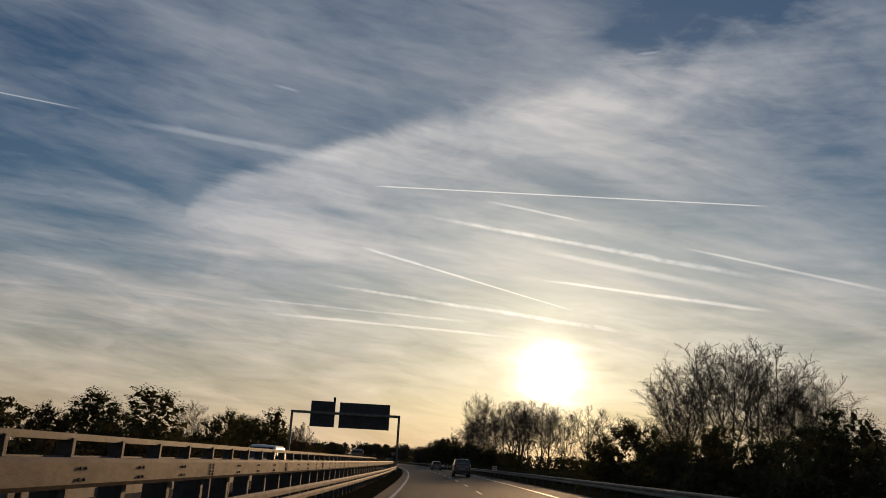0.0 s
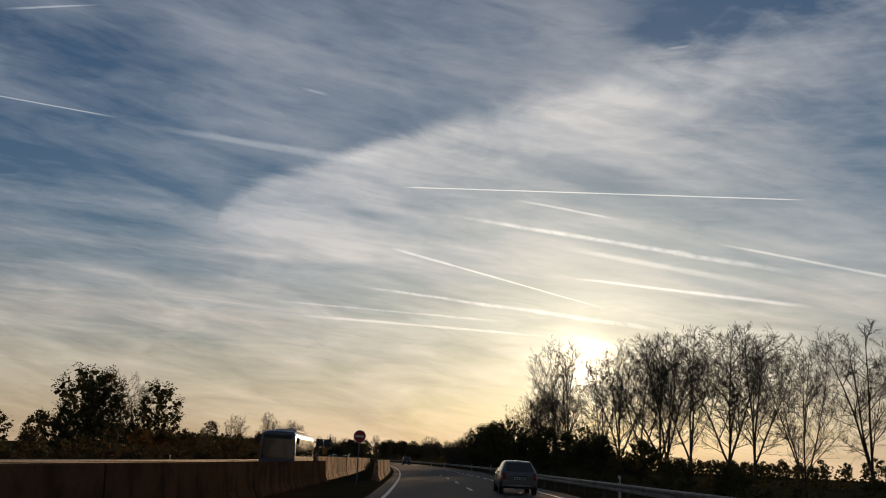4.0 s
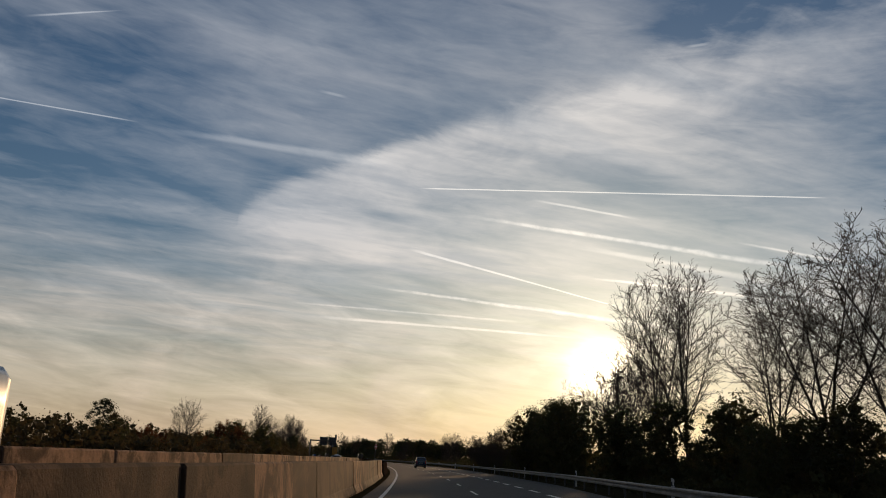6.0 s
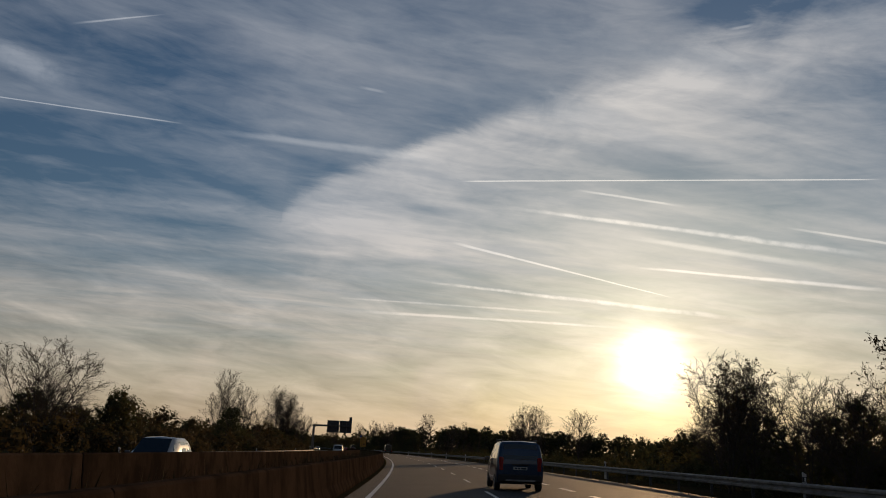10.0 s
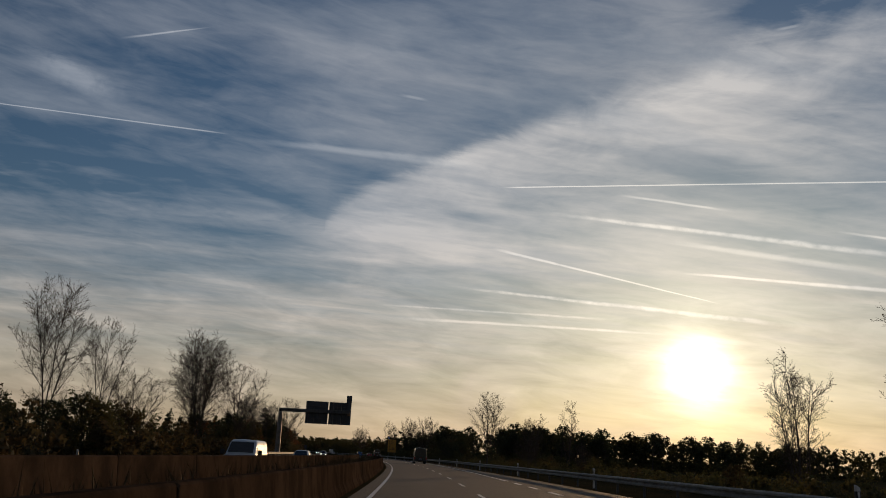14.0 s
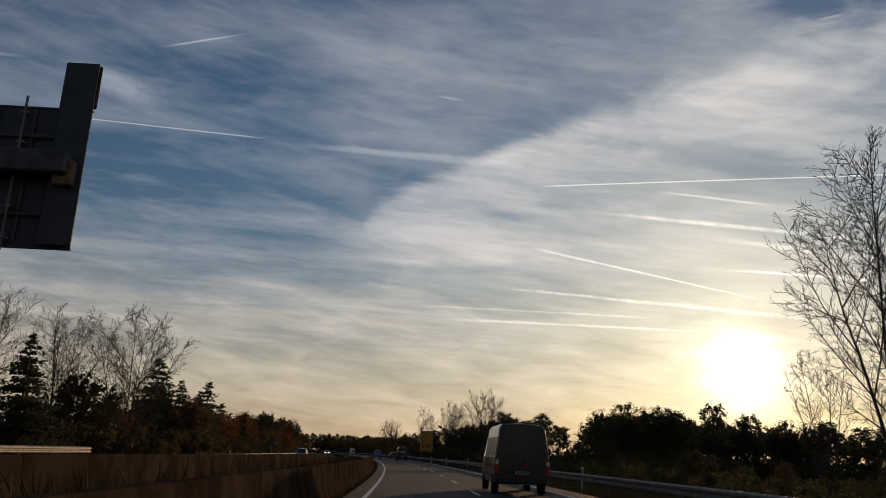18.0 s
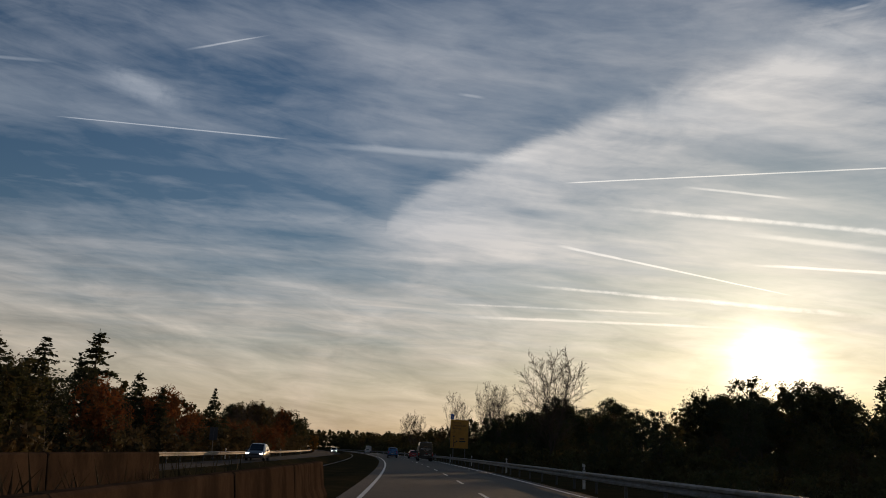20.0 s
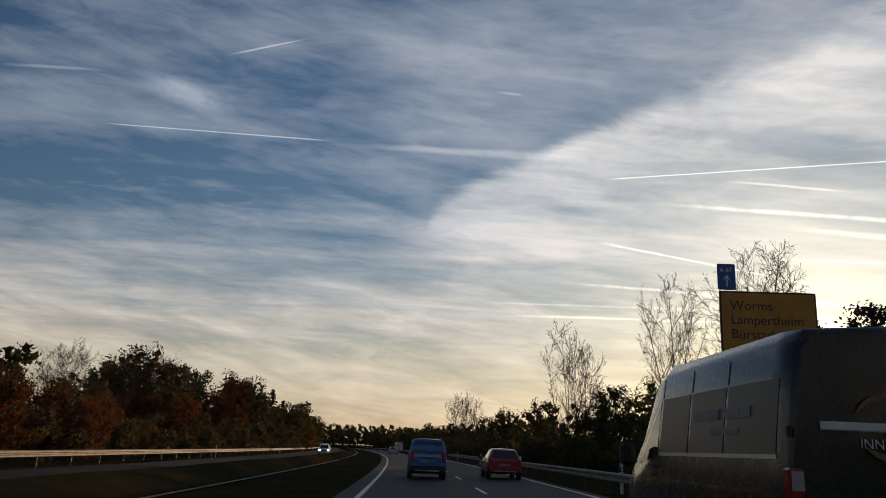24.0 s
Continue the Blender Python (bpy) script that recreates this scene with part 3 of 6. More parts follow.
# ---------------------------------------------------------------- gantries and signs
def sign_back(root, x0, x1, z0, z1, y, ribs, at_name="sign_panel"):
    p = part(at_name, boxed(x0, x1, y - 0.03, y + 0.03, z0, z1, 0.025), PANEL_BACK, root, "grey unpainted back of a road sign")
    rim = bmesh.new()
    for a in ((x0 - 0.015, x1 + 0.015, z0 - 0.03, z0 + 0.02), (x0 - 0.015, x1 + 0.015, z1 - 0.02, z1 + 0.03)):
        box(rim, a[0], a[1], y - 0.05, y + 0.04, a[2], a[3], 0.01)
    part("rim", rim, STEEL_DARK, p)
    for i in range(ribs):
        x = x0 + (x1 - x0) * (i + 0.5) / ribs
        part("stiffener", boxed(x - 0.035, x + 0.035, y - 0.10, y - 0.031, z0 + 0.06, z1 - 0.06, 0.01), STEEL_DARK, p)
    for f in (0.22, 0.78):
        z = z0 + (z1 - z0) * f
        part("cross_rail", boxed(x0 + 0.05, x1 - 0.05, y - 0.15, y - 0.10, z - 0.04, z + 0.04, 0.01), STEEL_DARK, p)
    return p


def gantry_wide(s):
    root = tagged(new("sign_gantry"), "steel portal gantry with two sign backs over the oncoming road", "gantry")
    root.matrix_world = at(s, 0.0, 0.0, lean=False)
    for x in (-16.9, -3.05):
        p = part("post", boxed(x - 0.15, x + 0.15, -0.15, 0.15, -0.9, 6.95, 0.03), STEEL, root)
        part("base_plate", boxed(x - 0.32, x + 0.32, -0.32, 0.32, -0.2, -0.02, 0.02), STEEL_DARK, p)
    part("cross_beam", boxed(-17.05, -2.9, -0.14, 0.14, 6.62, 6.95, 0.03), STEEL, root)
    sign_back(root, -14.58, -11.42, 5.05, 8.26, 0.30, 5)
    sign_back(root, -10.85, -4.30, 5.03, 8.22, 0.30, 9)
    part("number_plate", boxed(-11.72, -11.42, 0.25, 0.31, 8.27, 8.86, 0.02), PANEL_BACK, root)


def gantry_arm(s):
    root = tagged(new("sign_gantry"), "cantilever gantry with two ribbed sign backs and small top panel", "gantry")
    root.matrix_world = at(s, 0.0, 0.0, lean=False)
    bm = bmesh.new()
    box(bm, -18.55, -17.75, -0.28, 0.28, -0.9, 6.9, 0.03)
    for v in bm.verts:
        if v.co.z > 6:
            v.co.x = -18.15 + (v.co.x + 18.15) * 0.72
    part("post", bm, STEEL, root)
    part("door", boxed(-18.2, -18.0, -0.31, -0.281, 0.5, 1.2, 0.01), STEEL_DARK, root)
    part("arm", boxed(-18.45, -7.9, -0.2, 0.2, 6.9, 7.42, 0.04), STEEL_DARK, root)
    sign_back(root, -14.5, -11.16, 5.35, 8.62, 0.42, 4)
    sign_back(root, -11.02, -7.76, 5.35, 8.60, 0.42, 4)
    part("top_panel", boxed(-8.45, -7.68, 0.37, 0.43, 8.64, 9.72, 0.03), PANEL_BACK, root)
    part("edge_panel", boxed(-8.44, -7.69, 0.23, 0.26, 5.38, 9.70, 0.02), PANEL_BACK, root)
    part("lamp_box", boxed(-8.22, -7.80, -0.02, 0.215, 6.68, 7.26, 0.03), mat("brown_box", (0.24, 0.15, 0.09), 0.8, var=0.4, scale=5), root, "brown box on the sign's edge")
    for x in (-9.15, -10.35):                                # slim ladder rails with brackets behind the sign
        part("ladder_rail", rodded((x, 0.20, 5.2), (x, 0.20, 8.8), 0.03, sides=8), STEEL, root)
        for z in (5.5, 6.2, 7.7, 8.4):
            part("bracket", boxed(x - 0.09, x + 0.09, 0.17, 0.30, z - 0.03, z + 0.03, 0.008), STEEL, root)


gantry_wide(105.0)
gantry_arm(493.45)

RED = mat("sign_red", (0.42, 0.025, 0.03), 0.45, var=0.2, scale=3.0)
WHITE = mat("sign_white", (0.75, 0.74, 0.71), 0.45, var=0.15, scale=3.0)
BLUE = mat("sign_blue", (0.02, 0.10, 0.42), 0.45, var=0.15, scale=3.0)
YELLOW = mat("sign_yellow", (0.50, 0.235, 0.022), 0.5, var=0.18, scale=1.5)
BLACK = mat("sign_black", (0.02, 0.02, 0.02), 0.6, var=0.1)


def disc(bm, r, y0, y1, sides=40, z=0.0, x=0.0):
    rod(bm, (x, y0, z), (x, y1, z), r, sides=sides)
    return bm


def no_entry(s, d, z, r, turn, label):
    root = tagged(new("no_entry_sign"), label, "road sign", group="no entry signs")
    root.matrix_world = at(s, d, 0.0, turn)
    part("post", rodded((0, 0.05, -0.4), (0, 0.05, z + r), 0.035, sides=10), STEEL, root)
    p = part("plate", disc(bmesh.new(), r, 0.0, 0.012), STEEL_DARK, root)
    part("rim", disc(bmesh.new(), r - 0.004, -0.004, -0.0005), WHITE, p)
    part("red_face", disc(bmesh.new(), r - 0.03, -0.010, -0.0045), RED, p, "deep red round sign face")
    part("bar", boxed(-r * 0.68, r * 0.68, -0.016, -0.0105, -r * 0.16, r * 0.16), WHITE, p, "white horizontal bar")
    p.location = (0, 0, z)
    for i in (-0.3, 0.3):
        part("clamp", boxed(-0.07, 0.07, 0.0125, 0.095, i * r - 0.02, i * r + 0.02, 0.005), STEEL_DARK, p)
    return root


no_entry(148.0, -3.4, 2.42, 0.32, 0, "red and white round no entry sign on a slim post")
no_entry(262.0, -4.05, 2.75, 0.34, 60, "turned red and white no entry sign on a slim post")


def chevron_board(s, d):
    root = tagged(new("exit_beacon"), "small red and white chevron board on a short post", "road sign")
    root.matrix_world = at(s, d)
    part("post", rodded((0, 0.03, -0.3), (0, 0.03, 1.0), 0.03), STEEL, root)
    p = part("board", boxed(-0.26, 0.26, -0.01, 0.01, 0.55, 1.2, 0.01), WHITE, root)
    for k, z in enumerate((0.62, 0.86)):
        bm = bmesh.new()
        vs = [bm.verts.new((x, -0.014, zz)) for x, zz in ((-0.24, z), (0, z + 0.16), (0.24, z), (0.24, z + 0.12), (0, z + 0.30), (-0.24, z + 0.12))]
        bm.faces.new((vs[0], vs[1], vs[4], vs[5])), bm.faces.new((vs[1], vs[2], vs[3], vs[4]))
        part("chevron", bm, RED, p, "red chevron")


chevron_board(93, 8.3)


def lettering(body, size, m, material, parent, name="lettering", label=""):
    """Raised letters in Blender's own font."""
    cu = bpy.data.curves.new(name, "FONT")
    cu.body, cu.size, cu.extrude = body, size, 0.002
    ob = bpy.data.objects.new(name, cu)
    me = bpy.data.meshes.new_from_object(ob)
    bpy.data.objects.remove(ob)
    me.materials.clear()
    me.materials.append(material)
    out = new(name, me)
    out.parent = parent
    out.matrix_local = m
    if label:
        out["label"] = label
    return out


def direction_sign(s, d0):
    """The big yellow sign before the exit, with a small blue panel on top."""
    root = tagged(new("direction_sign"), "large yellow direction sign with blue top panel on two posts", "road sign")
    root.matrix_world = at(s, d0, 0.0, -4)
    for x in (0.55, 2.45):
        part("post", rodded((x, 0.09, -0.6), (x, 0.09, 6.4), 0.075, sides=12), STEEL, root)
    b = part("board", boxed(0.0, 3.0, -0.025, 0.025, 1.9, 6.45, 0.03), STEEL_DARK, root)
    part("rim", boxed(0.02, 2.98, -0.030, -0.026, 1.92, 6.43), BLACK, b)
    part("yellow_face", boxed(0.06, 2.94, -0.036, -0.031, 1.96, 6.39), YELLOW, b, "yellow reflective sign face")
    up = pose(0, 0, 0, 90)
    for text, x, z, size in (("Worms", 0.32, 5.85, 0.42), ("Lampertheim", 0.32, 5.40, 0.42), ("B\u00fcrstadt", 0.32, 4.95, 0.42),
                             ("Lorsch", 1.55, 3.35, 0.36), ("Einhausen", 1.5, 2.95, 0.30)):
        if text in ("Lorsch", "Einhausen"):
            w2 = 0.75 if text == "Lorsch" else 1.0
            part("writing_bar", boxed(x, x + w2, -0.040, -0.0365, z, z + 0.2), BLACK, b)
            continue
        lettering(text, size, Matrix.Translation((x, -0.0375, z)) @ up, BLACK, b)
    part("route_box", boxed(0.40, 0.98, -0.0385, -0.0362, 4.36, 4.68), BLACK, b)
    part("route_face", boxed(0.42, 0.96, -0.0405, -0.0386, 4.38, 4.66), YELLOW, b)
    lettering("47", 0.30, Matrix.Translation((0.52, -0.042, 4.41)) @ up, BLACK, b)
    for x0, z0, x1, z1 in ((0.62, 2.2, 0.62, 4.0), (0.62, 2.7, 1.25, 3.15)):
        bm = bmesh.new()
        a, e = Vector((x0, 0, z0)), Vector((x1, 0, z1))
        u = (e - a).normalized()
        n = Vector((-u.z, 0, u.x))
        pts = [a + n * 0.05, a - n * 0.05, e - u * 0.25 - n * 0.05, e - u * 0.25 - n * 0.16, e, e - u * 0.25 + n * 0.16, e - u * 0.25 + n * 0.05]
        vs = [bm.verts.new(p + Vector((0, -0.038 - 0.001 * (x1 > x0), 0))) for p in pts]
        bm.faces.new(vs)
        part("arrow", bm, BLACK, b)
    p = part("blue_panel", boxed(-0.02, 0.55, -0.025, 0.025, 6.48, 7.32, 0.03), STEEL_DARK, root)
    part("blue_face", boxed(0.0, 0.53, -0.033, -0.027, 6.5, 7.30), BLUE, p, "blue sign face with white arrow")
    lettering("A 67", 0.20, Matrix.Translation((0.05, -0.0345, 7.05)) @ up, WHITE, p)
    bm = bmesh.new()
    vs = [bm.verts.new((x, -0.0345, z)) for x, z in ((0.245, 6.58), (0.285, 6.58), (0.285, 6.85), (0.38, 6.78), (0.265, 6.96), (0.15, 6.78), (0.245, 6.85))]
    bm.faces.new(vs)
    part("arrow", bm, WHITE, p)


direction_sign(660.0, 9.35)


def verge_sign(s, d):
    """A sign on two legs beyond the oncoming road, seen from behind."""
    root = tagged(new("verge_sign"), "blue-grey back of a tall sign on a slim post", "road sign")
    root.matrix_world = at(s, d, -0.1, lean=False)
    part("post", rodded((0, 0, -0.5), (0, 0, 3.0), 0.04, sides=10), STEEL, root)
    for x in (-0.21, 0.21):
        p = part("panel", boxed(x - 0.2, x + 0.2, -0.07, -0.045, 1.75, 3.05, 0.02), PANEL_BACK, root)
        part("cross_rail", boxed(x - 0.18, x + 0.18, -0.044, -0.02, 2.3, 2.38, 0.005), STEEL_DARK, p)


verge_sign(615.0, -19.3)

POST_WHITE = mat("marker_plastic", (0.62, 0.61, 0.58), 0.6, var=0.25, scale=8)


def marker_posts():
    root = None
    spots = [(s, rail_d(s) + 0.5) for s in range(140, 900, 25)] + [(s, -17.9) for s in range(115, 900, 50)]
    for s, d in spots:
        if root is None:
            root = tagged(new("marker_post"), "white plastic roadside marker post with black band", "marker post", group="roadside marker posts")
            bm = boxed(-0.06, 0.06, -0.045, 0.045, -0.3, 1.05, 0.02)
            for v in bm.verts:
                if v.co.z > 0.9 and v.co.x > 0:
                    v.co.z -= 0.05
            b = part("body", bm, POST_WHITE, root)
            part("band", boxed(-0.063, 0.063, -0.048, 0.048, 0.74, 0.92, 0.018), BLACK, b)
            part("reflector", boxed(-0.025, 0.025, -0.056, -0.0485, 0.77, 0.89), WHITE, b)
            root.matrix_world = at(s, d)
        else:
            copy_thing(root, at(s, d))


marker_posts()


# ---------------------------------------------------------------- trees
BARK = mat("bark", (0.075, 0.060, 0.047), 0.9, var=0.4, scale=6, bump=0.6, bscale=30, stretch=(1, 1, 0.3))
TWIG = mat("twigs", (0.085, 0.060, 0.042), 0.9, var=0.3, scale=4)


def leaf_mat(name, color, color2):
    """Leaves: dull on the face, and thin enough to let some light through."""
    mt = mat(name, color, 0.75, var=0.45, scale=0.7, color2=color2, rand=0.35, spec=0.2)
    t = mt.node_tree
    face = next(q for q in t.nodes if q.type == "BSDF_PRINCIPLED")
    end = next(q for q in t.nodes if q.type == "OUTPUT_MATERIAL")
    thin, both = t.nodes.new("ShaderNodeBsdfTranslucent"), t.nodes.new("ShaderNodeMixShader")
    t.links.new(face.inputs["Base Color"].links[0].from_socket, thin.inputs[0])
    both.inputs[0].default_value = 0.42
    t.links.new(face.outputs[0], both.inputs[1])
    t.links.new(thin.outputs[0], both.inputs[2])
    t.links.new(both.outputs[0], end.inputs[0])
    return mt


LEAF_GREEN = leaf_mat("leaves_dark_green", (0.070, 0.074, 0.030), (0.10, 0.080, 0.032))
LEAF_OLIVE = leaf_mat("leaves_olive", (0.072, 0.062, 0.030), (0.10, 0.068, 0.030))
LEAF_RUST = leaf_mat("leaves_rust", (0.20, 0.072, 0.024), (0.12, 0.06, 0.024))
LEAF_GOLD = leaf_mat("leaves_gold", (0.20, 0.105, 0.022), (0.10, 0.07, 0.02))
NEEDLE = leaf_mat("needles", (0.045, 0.056, 0.030), (0.065, 0.066, 0.032))


def from_arrays(name, verts, faces, material, parent=None):
    me = bpy.data.meshes.new(name)
    me.from_pydata(verts.tolist() if hasattr(verts, "tolist") else verts, [], faces.tolist() if hasattr(faces, "tolist") else faces)
    me.materials.append(material)
    ob = new(name, me)
    ob.parent = parent
    return ob


def tubes(segs, sides=3):
    """Vertices and faces of tapered tubes, one for each (a, b, ra, rb)."""
    A = np.array([s[0] for s in segs], float)
    B = np.array([s[1] for s in segs], float)
    ra, rb = np.array([s[2] for s in segs])[:, None], np.array([s[3] for s in segs])[:, None]
    u = B - A
    u /= np.linalg.norm(u, axis=1)[:, None] + 1e-9
    ref = np.where(np.abs(u[:, 2:3]) > 0.9, np.array([[1.0, 0, 0]]), np.array([[0, 0, 1.0]]))
    e1 = np.cross(u, ref)
    e1 /= np.linalg.norm(e1, axis=1)[:, None]
    e2 = np.cross(u, e1)
    n = len(segs)
    V = np.zeros((n, 2 * sides, 3))
    for i in range(sides):
        c, s = math.cos(2 * math.pi * i / sides), math.sin(2 * math.pi * i / sides)
        V[:, i], V[:, sides + i] = A + ra * (c * e1 + s * e2), B + rb * (c * e1 + s * e2)
    F = np.zeros((n, sides, 4), int)
    base = np.arange(n) * 2 * sides
    for i in range(sides):
        j = (i + 1) % sides
        F[:, i] = np.stack([base + i, base + j, base + sides + j, base + sides + i], 1)
    return V.reshape(-1, 3), F.reshape(-1, 4)


def leaf_quads(centres, size, rng, flatness=0.0):
    """Small bent leaves or leaf sprays, turned at random, one at each centre."""
    n = len(centres)
    a = rng.normal(size=(n, 3))
    a[:, 2] *= 1 - flatness
    a /= np.linalg.norm(a, axis=1)[:, None]
    b = np.cross(a, rng.normal(size=(n, 3)))
    b /= np.linalg.norm(b, axis=1)[:, None]
    s = size * rng.uniform(0.5, 1.25, (n, 1))
    C = np.asarray(centres)
    V = np.stack([C - a * s * 0.6, C + b * s * 0.36, C + a * s * 0.6, C - b * s * 0.36], 1)
    return V.reshape(-1, 3), np.arange(4 * n).reshape(n, 4)


def hearts_of(C, R, rng, flat=0.8, per=26, size=0.46):
    """Broad crossed sprays deep inside each clump, so that little light comes through."""
    C, R = np.repeat(np.asarray(C, float), per, axis=0), np.repeat(np.asarray(R, float), per)
    u = rng.normal(size=(len(C), 3))
    u *= (0.46 * rng.uniform(0, 1, len(C)) ** 0.45 / np.linalg.norm(u, axis=1))[:, None]
    mid = C + u * R[:, None] * np.array([1, 1, flat])
    V, F = leaf_quads(mid, 1.0, rng)
    mid = np.repeat(mid, 4, axis=0)
    return mid + (V - mid) * np.repeat(R * size, 4)[:, None], F


def fringe(C, R, per, rng, flat=0.8, sprays=5, reach=1.32):
    """Places of leaves round the outside of clumps: most in ragged sprays that stand out, the rest all over."""
    C, R = np.asarray(C, float), np.asarray(R, float)
    n = len(C)
    sd = rng.normal(size=(n, sprays, 3))
    sd /= np.linalg.norm(sd, axis=2)[:, :, None]
    which = rng.integers(0, sprays, (n, per))
    u = sd[np.arange(n)[:, None], which] + rng.normal(size=(n, per, 3)) * 0.42
    free = rng.uniform(0, 1, (n, per, 1)) < 0.45
    u = np.where(free, rng.normal(size=(n, per, 3)), u)
    u /= np.linalg.norm(u, axis=2)[:, :, None]
    far = np.where(free, 0.45 + 0.60 * rng.uniform(0, 1, (n, per, 1)), 0.60 + (reach - 0.60) * rng.uniform(0, 1, (n, per, 1)))
    return (C[:, None] + u * far * R[:, None, None] * np.array([1, 1, flat])).reshape(-1, 3)


def foliage(name, quads, hearts, material, parent):
    """One crown mesh of leaves round its dense hearts."""
    (V, F), (V2, F2) = quads, hearts
    return from_arrays(name, np.concatenate([V, V2]), np.concatenate([F, F2 + len(V)]), material, parent)


def grow(rng, start, direc, length, radius, steps, up, wander, out):
    """A crooked tapering branch; returns its joints."""
    p, u = np.array(start, float), np.array(direc, float)
    pts = [p.copy()]
    for i in range(steps):
        u = u + rng.normal(size=3) * wander + np.array([0, 0, up])
        u /= np.linalg.norm(u)
        q = p + u * length / steps
        r0, r1 = radius * (1 - i / steps) + 0.006, radius * (1 - (i + 1) / steps) + 0.006
        out.append((p, q, r0, r1))
        p = q
        pts.append(p.copy())
    return pts, u


def skeleton(rng, food, stems, step, kill, inertia=0.55, up=0.10, rounds=90):
    """Branches that grow step by step towards the points they feed on. Returns nodes and the parent of each."""
    pts, par, head = [], [], []
    for stem in stems:
        for k, p in enumerate(stem):
            q = stem[max(0, k - 1)]
            d = np.array([0, 0, 1.0]) if k == 0 else (p - q) / np.linalg.norm(p - q)
            pts.append(p), par.append(len(pts) - 2 if k else -1), head.append(d)
    pts, head = np.array(pts), np.array(head)
    gap = np.linalg.norm(food[:, None] - pts[None], axis=2)
    near, dist = gap.argmin(1), gap.min(1)
    kids = np.zeros(len(pts), int)
    for _ in range(rounds):
        if len(food) < 4:
            break
        way_to = food - pts[near]
        way_to /= np.linalg.norm(way_to, axis=1)[:, None] + 1e-9
        total = np.zeros_like(pts)
        np.add.at(total, near, way_to)
        who = np.unique(near)
        who = who[kids[who] < 3]
        if not len(who):
            break
        u = total[who] / (np.linalg.norm(total[who], axis=1)[:, None] + 1e-9)
        u = u + inertia * head[who] + rng.normal(size=u.shape) * 0.10 + np.array([0, 0, up])
        u /= np.linalg.norm(u, axis=1)[:, None]
        fresh = pts[who] + u * step
        kids[who] += 1
        n0 = len(pts)
        pts, head = np.concatenate([pts, fresh]), np.concatenate([head, u])
        kids = np.concatenate([kids, np.zeros(len(who), int)])
        par += who.tolist()
        gap = np.linalg.norm(food[:, None] - fresh[None], axis=2)
        best = gap.min(1)
        closer = best < dist
        near, dist = np.where(closer, gap.argmin(1) + n0, near), np.minimum(best, dist)
        keep = dist > kill
        food, near, dist = food[keep], near[keep], dist[keep]
    return pts, np.array(par), head


def pipe(par, tip, power=2.45):
    """Thickness at each node from what it carries."""
    n = len(par)
    acc = np.zeros(n)
    for i in range(n - 1, -1, -1):
        if acc[i] == 0:
            acc[i] = tip ** power
        if par[i] >= 0:
            acc[par[i]] += acc[i]
    return acc ** (1 / power)


def crown_points(rng, n, h, width, z0, wide_at, lobes=5):
    """Points inside an uneven crown from z0 to h, thicker towards its skin."""
    u = rng.uniform(0.02, 1.0, n)
    prof = np.where(u < wide_at, (u / wide_at) ** 0.62, np.sqrt(np.maximum(0.0, 1 - ((u - wide_at) / (1 - wide_at)) ** 2)))
    a = rng.uniform(0, 6.283, n)
    ph = rng.uniform(0, 6.283, 4)
    uneven = 1 + 0.13 * np.sin(2 * a + ph[0] + 3 * u) + 0.12 * np.sin(lobes * a + ph[1] + 7 * u) + 0.10 * np.sin(11 * u + ph[2] + a)
    r = 0.5 * width * prof * uneven * rng.uniform(0, 1, n) ** 0.42
    z = z0 + (h - z0) * u * (1 + 0.05 * np.sin(3 * a + ph[3]))
    return np.stack([r * np.cos(a), r * np.sin(a), np.minimum(z, h)], 1)


def cones(A, B, r):
    """Fine tapering shoots, pointed at the end."""
    u = B - A
    u /= np.linalg.norm(u, axis=1)[:, None] + 1e-9
    e1 = np.cross(u, np.array([0.31, 0.52, 0.79]))
    e1 /= np.linalg.norm(e1, axis=1)[:, None] + 1e-9
    e2 = np.cross(u, e1)
    V = np.stack([A + r * e1, A + r * (-0.5 * e1 + 0.87 * e2), A + r * (-0.5 * e1 - 0.87 * e2), B], 1)
    k = np.arange(len(A))[:, None] * 4
    F = np.concatenate([k + np.array([[0, 1, 3]]), k + np.array([[1, 2, 3]]), k + np.array([[2, 0, 3]])])
    return V.reshape(-1, 3), F


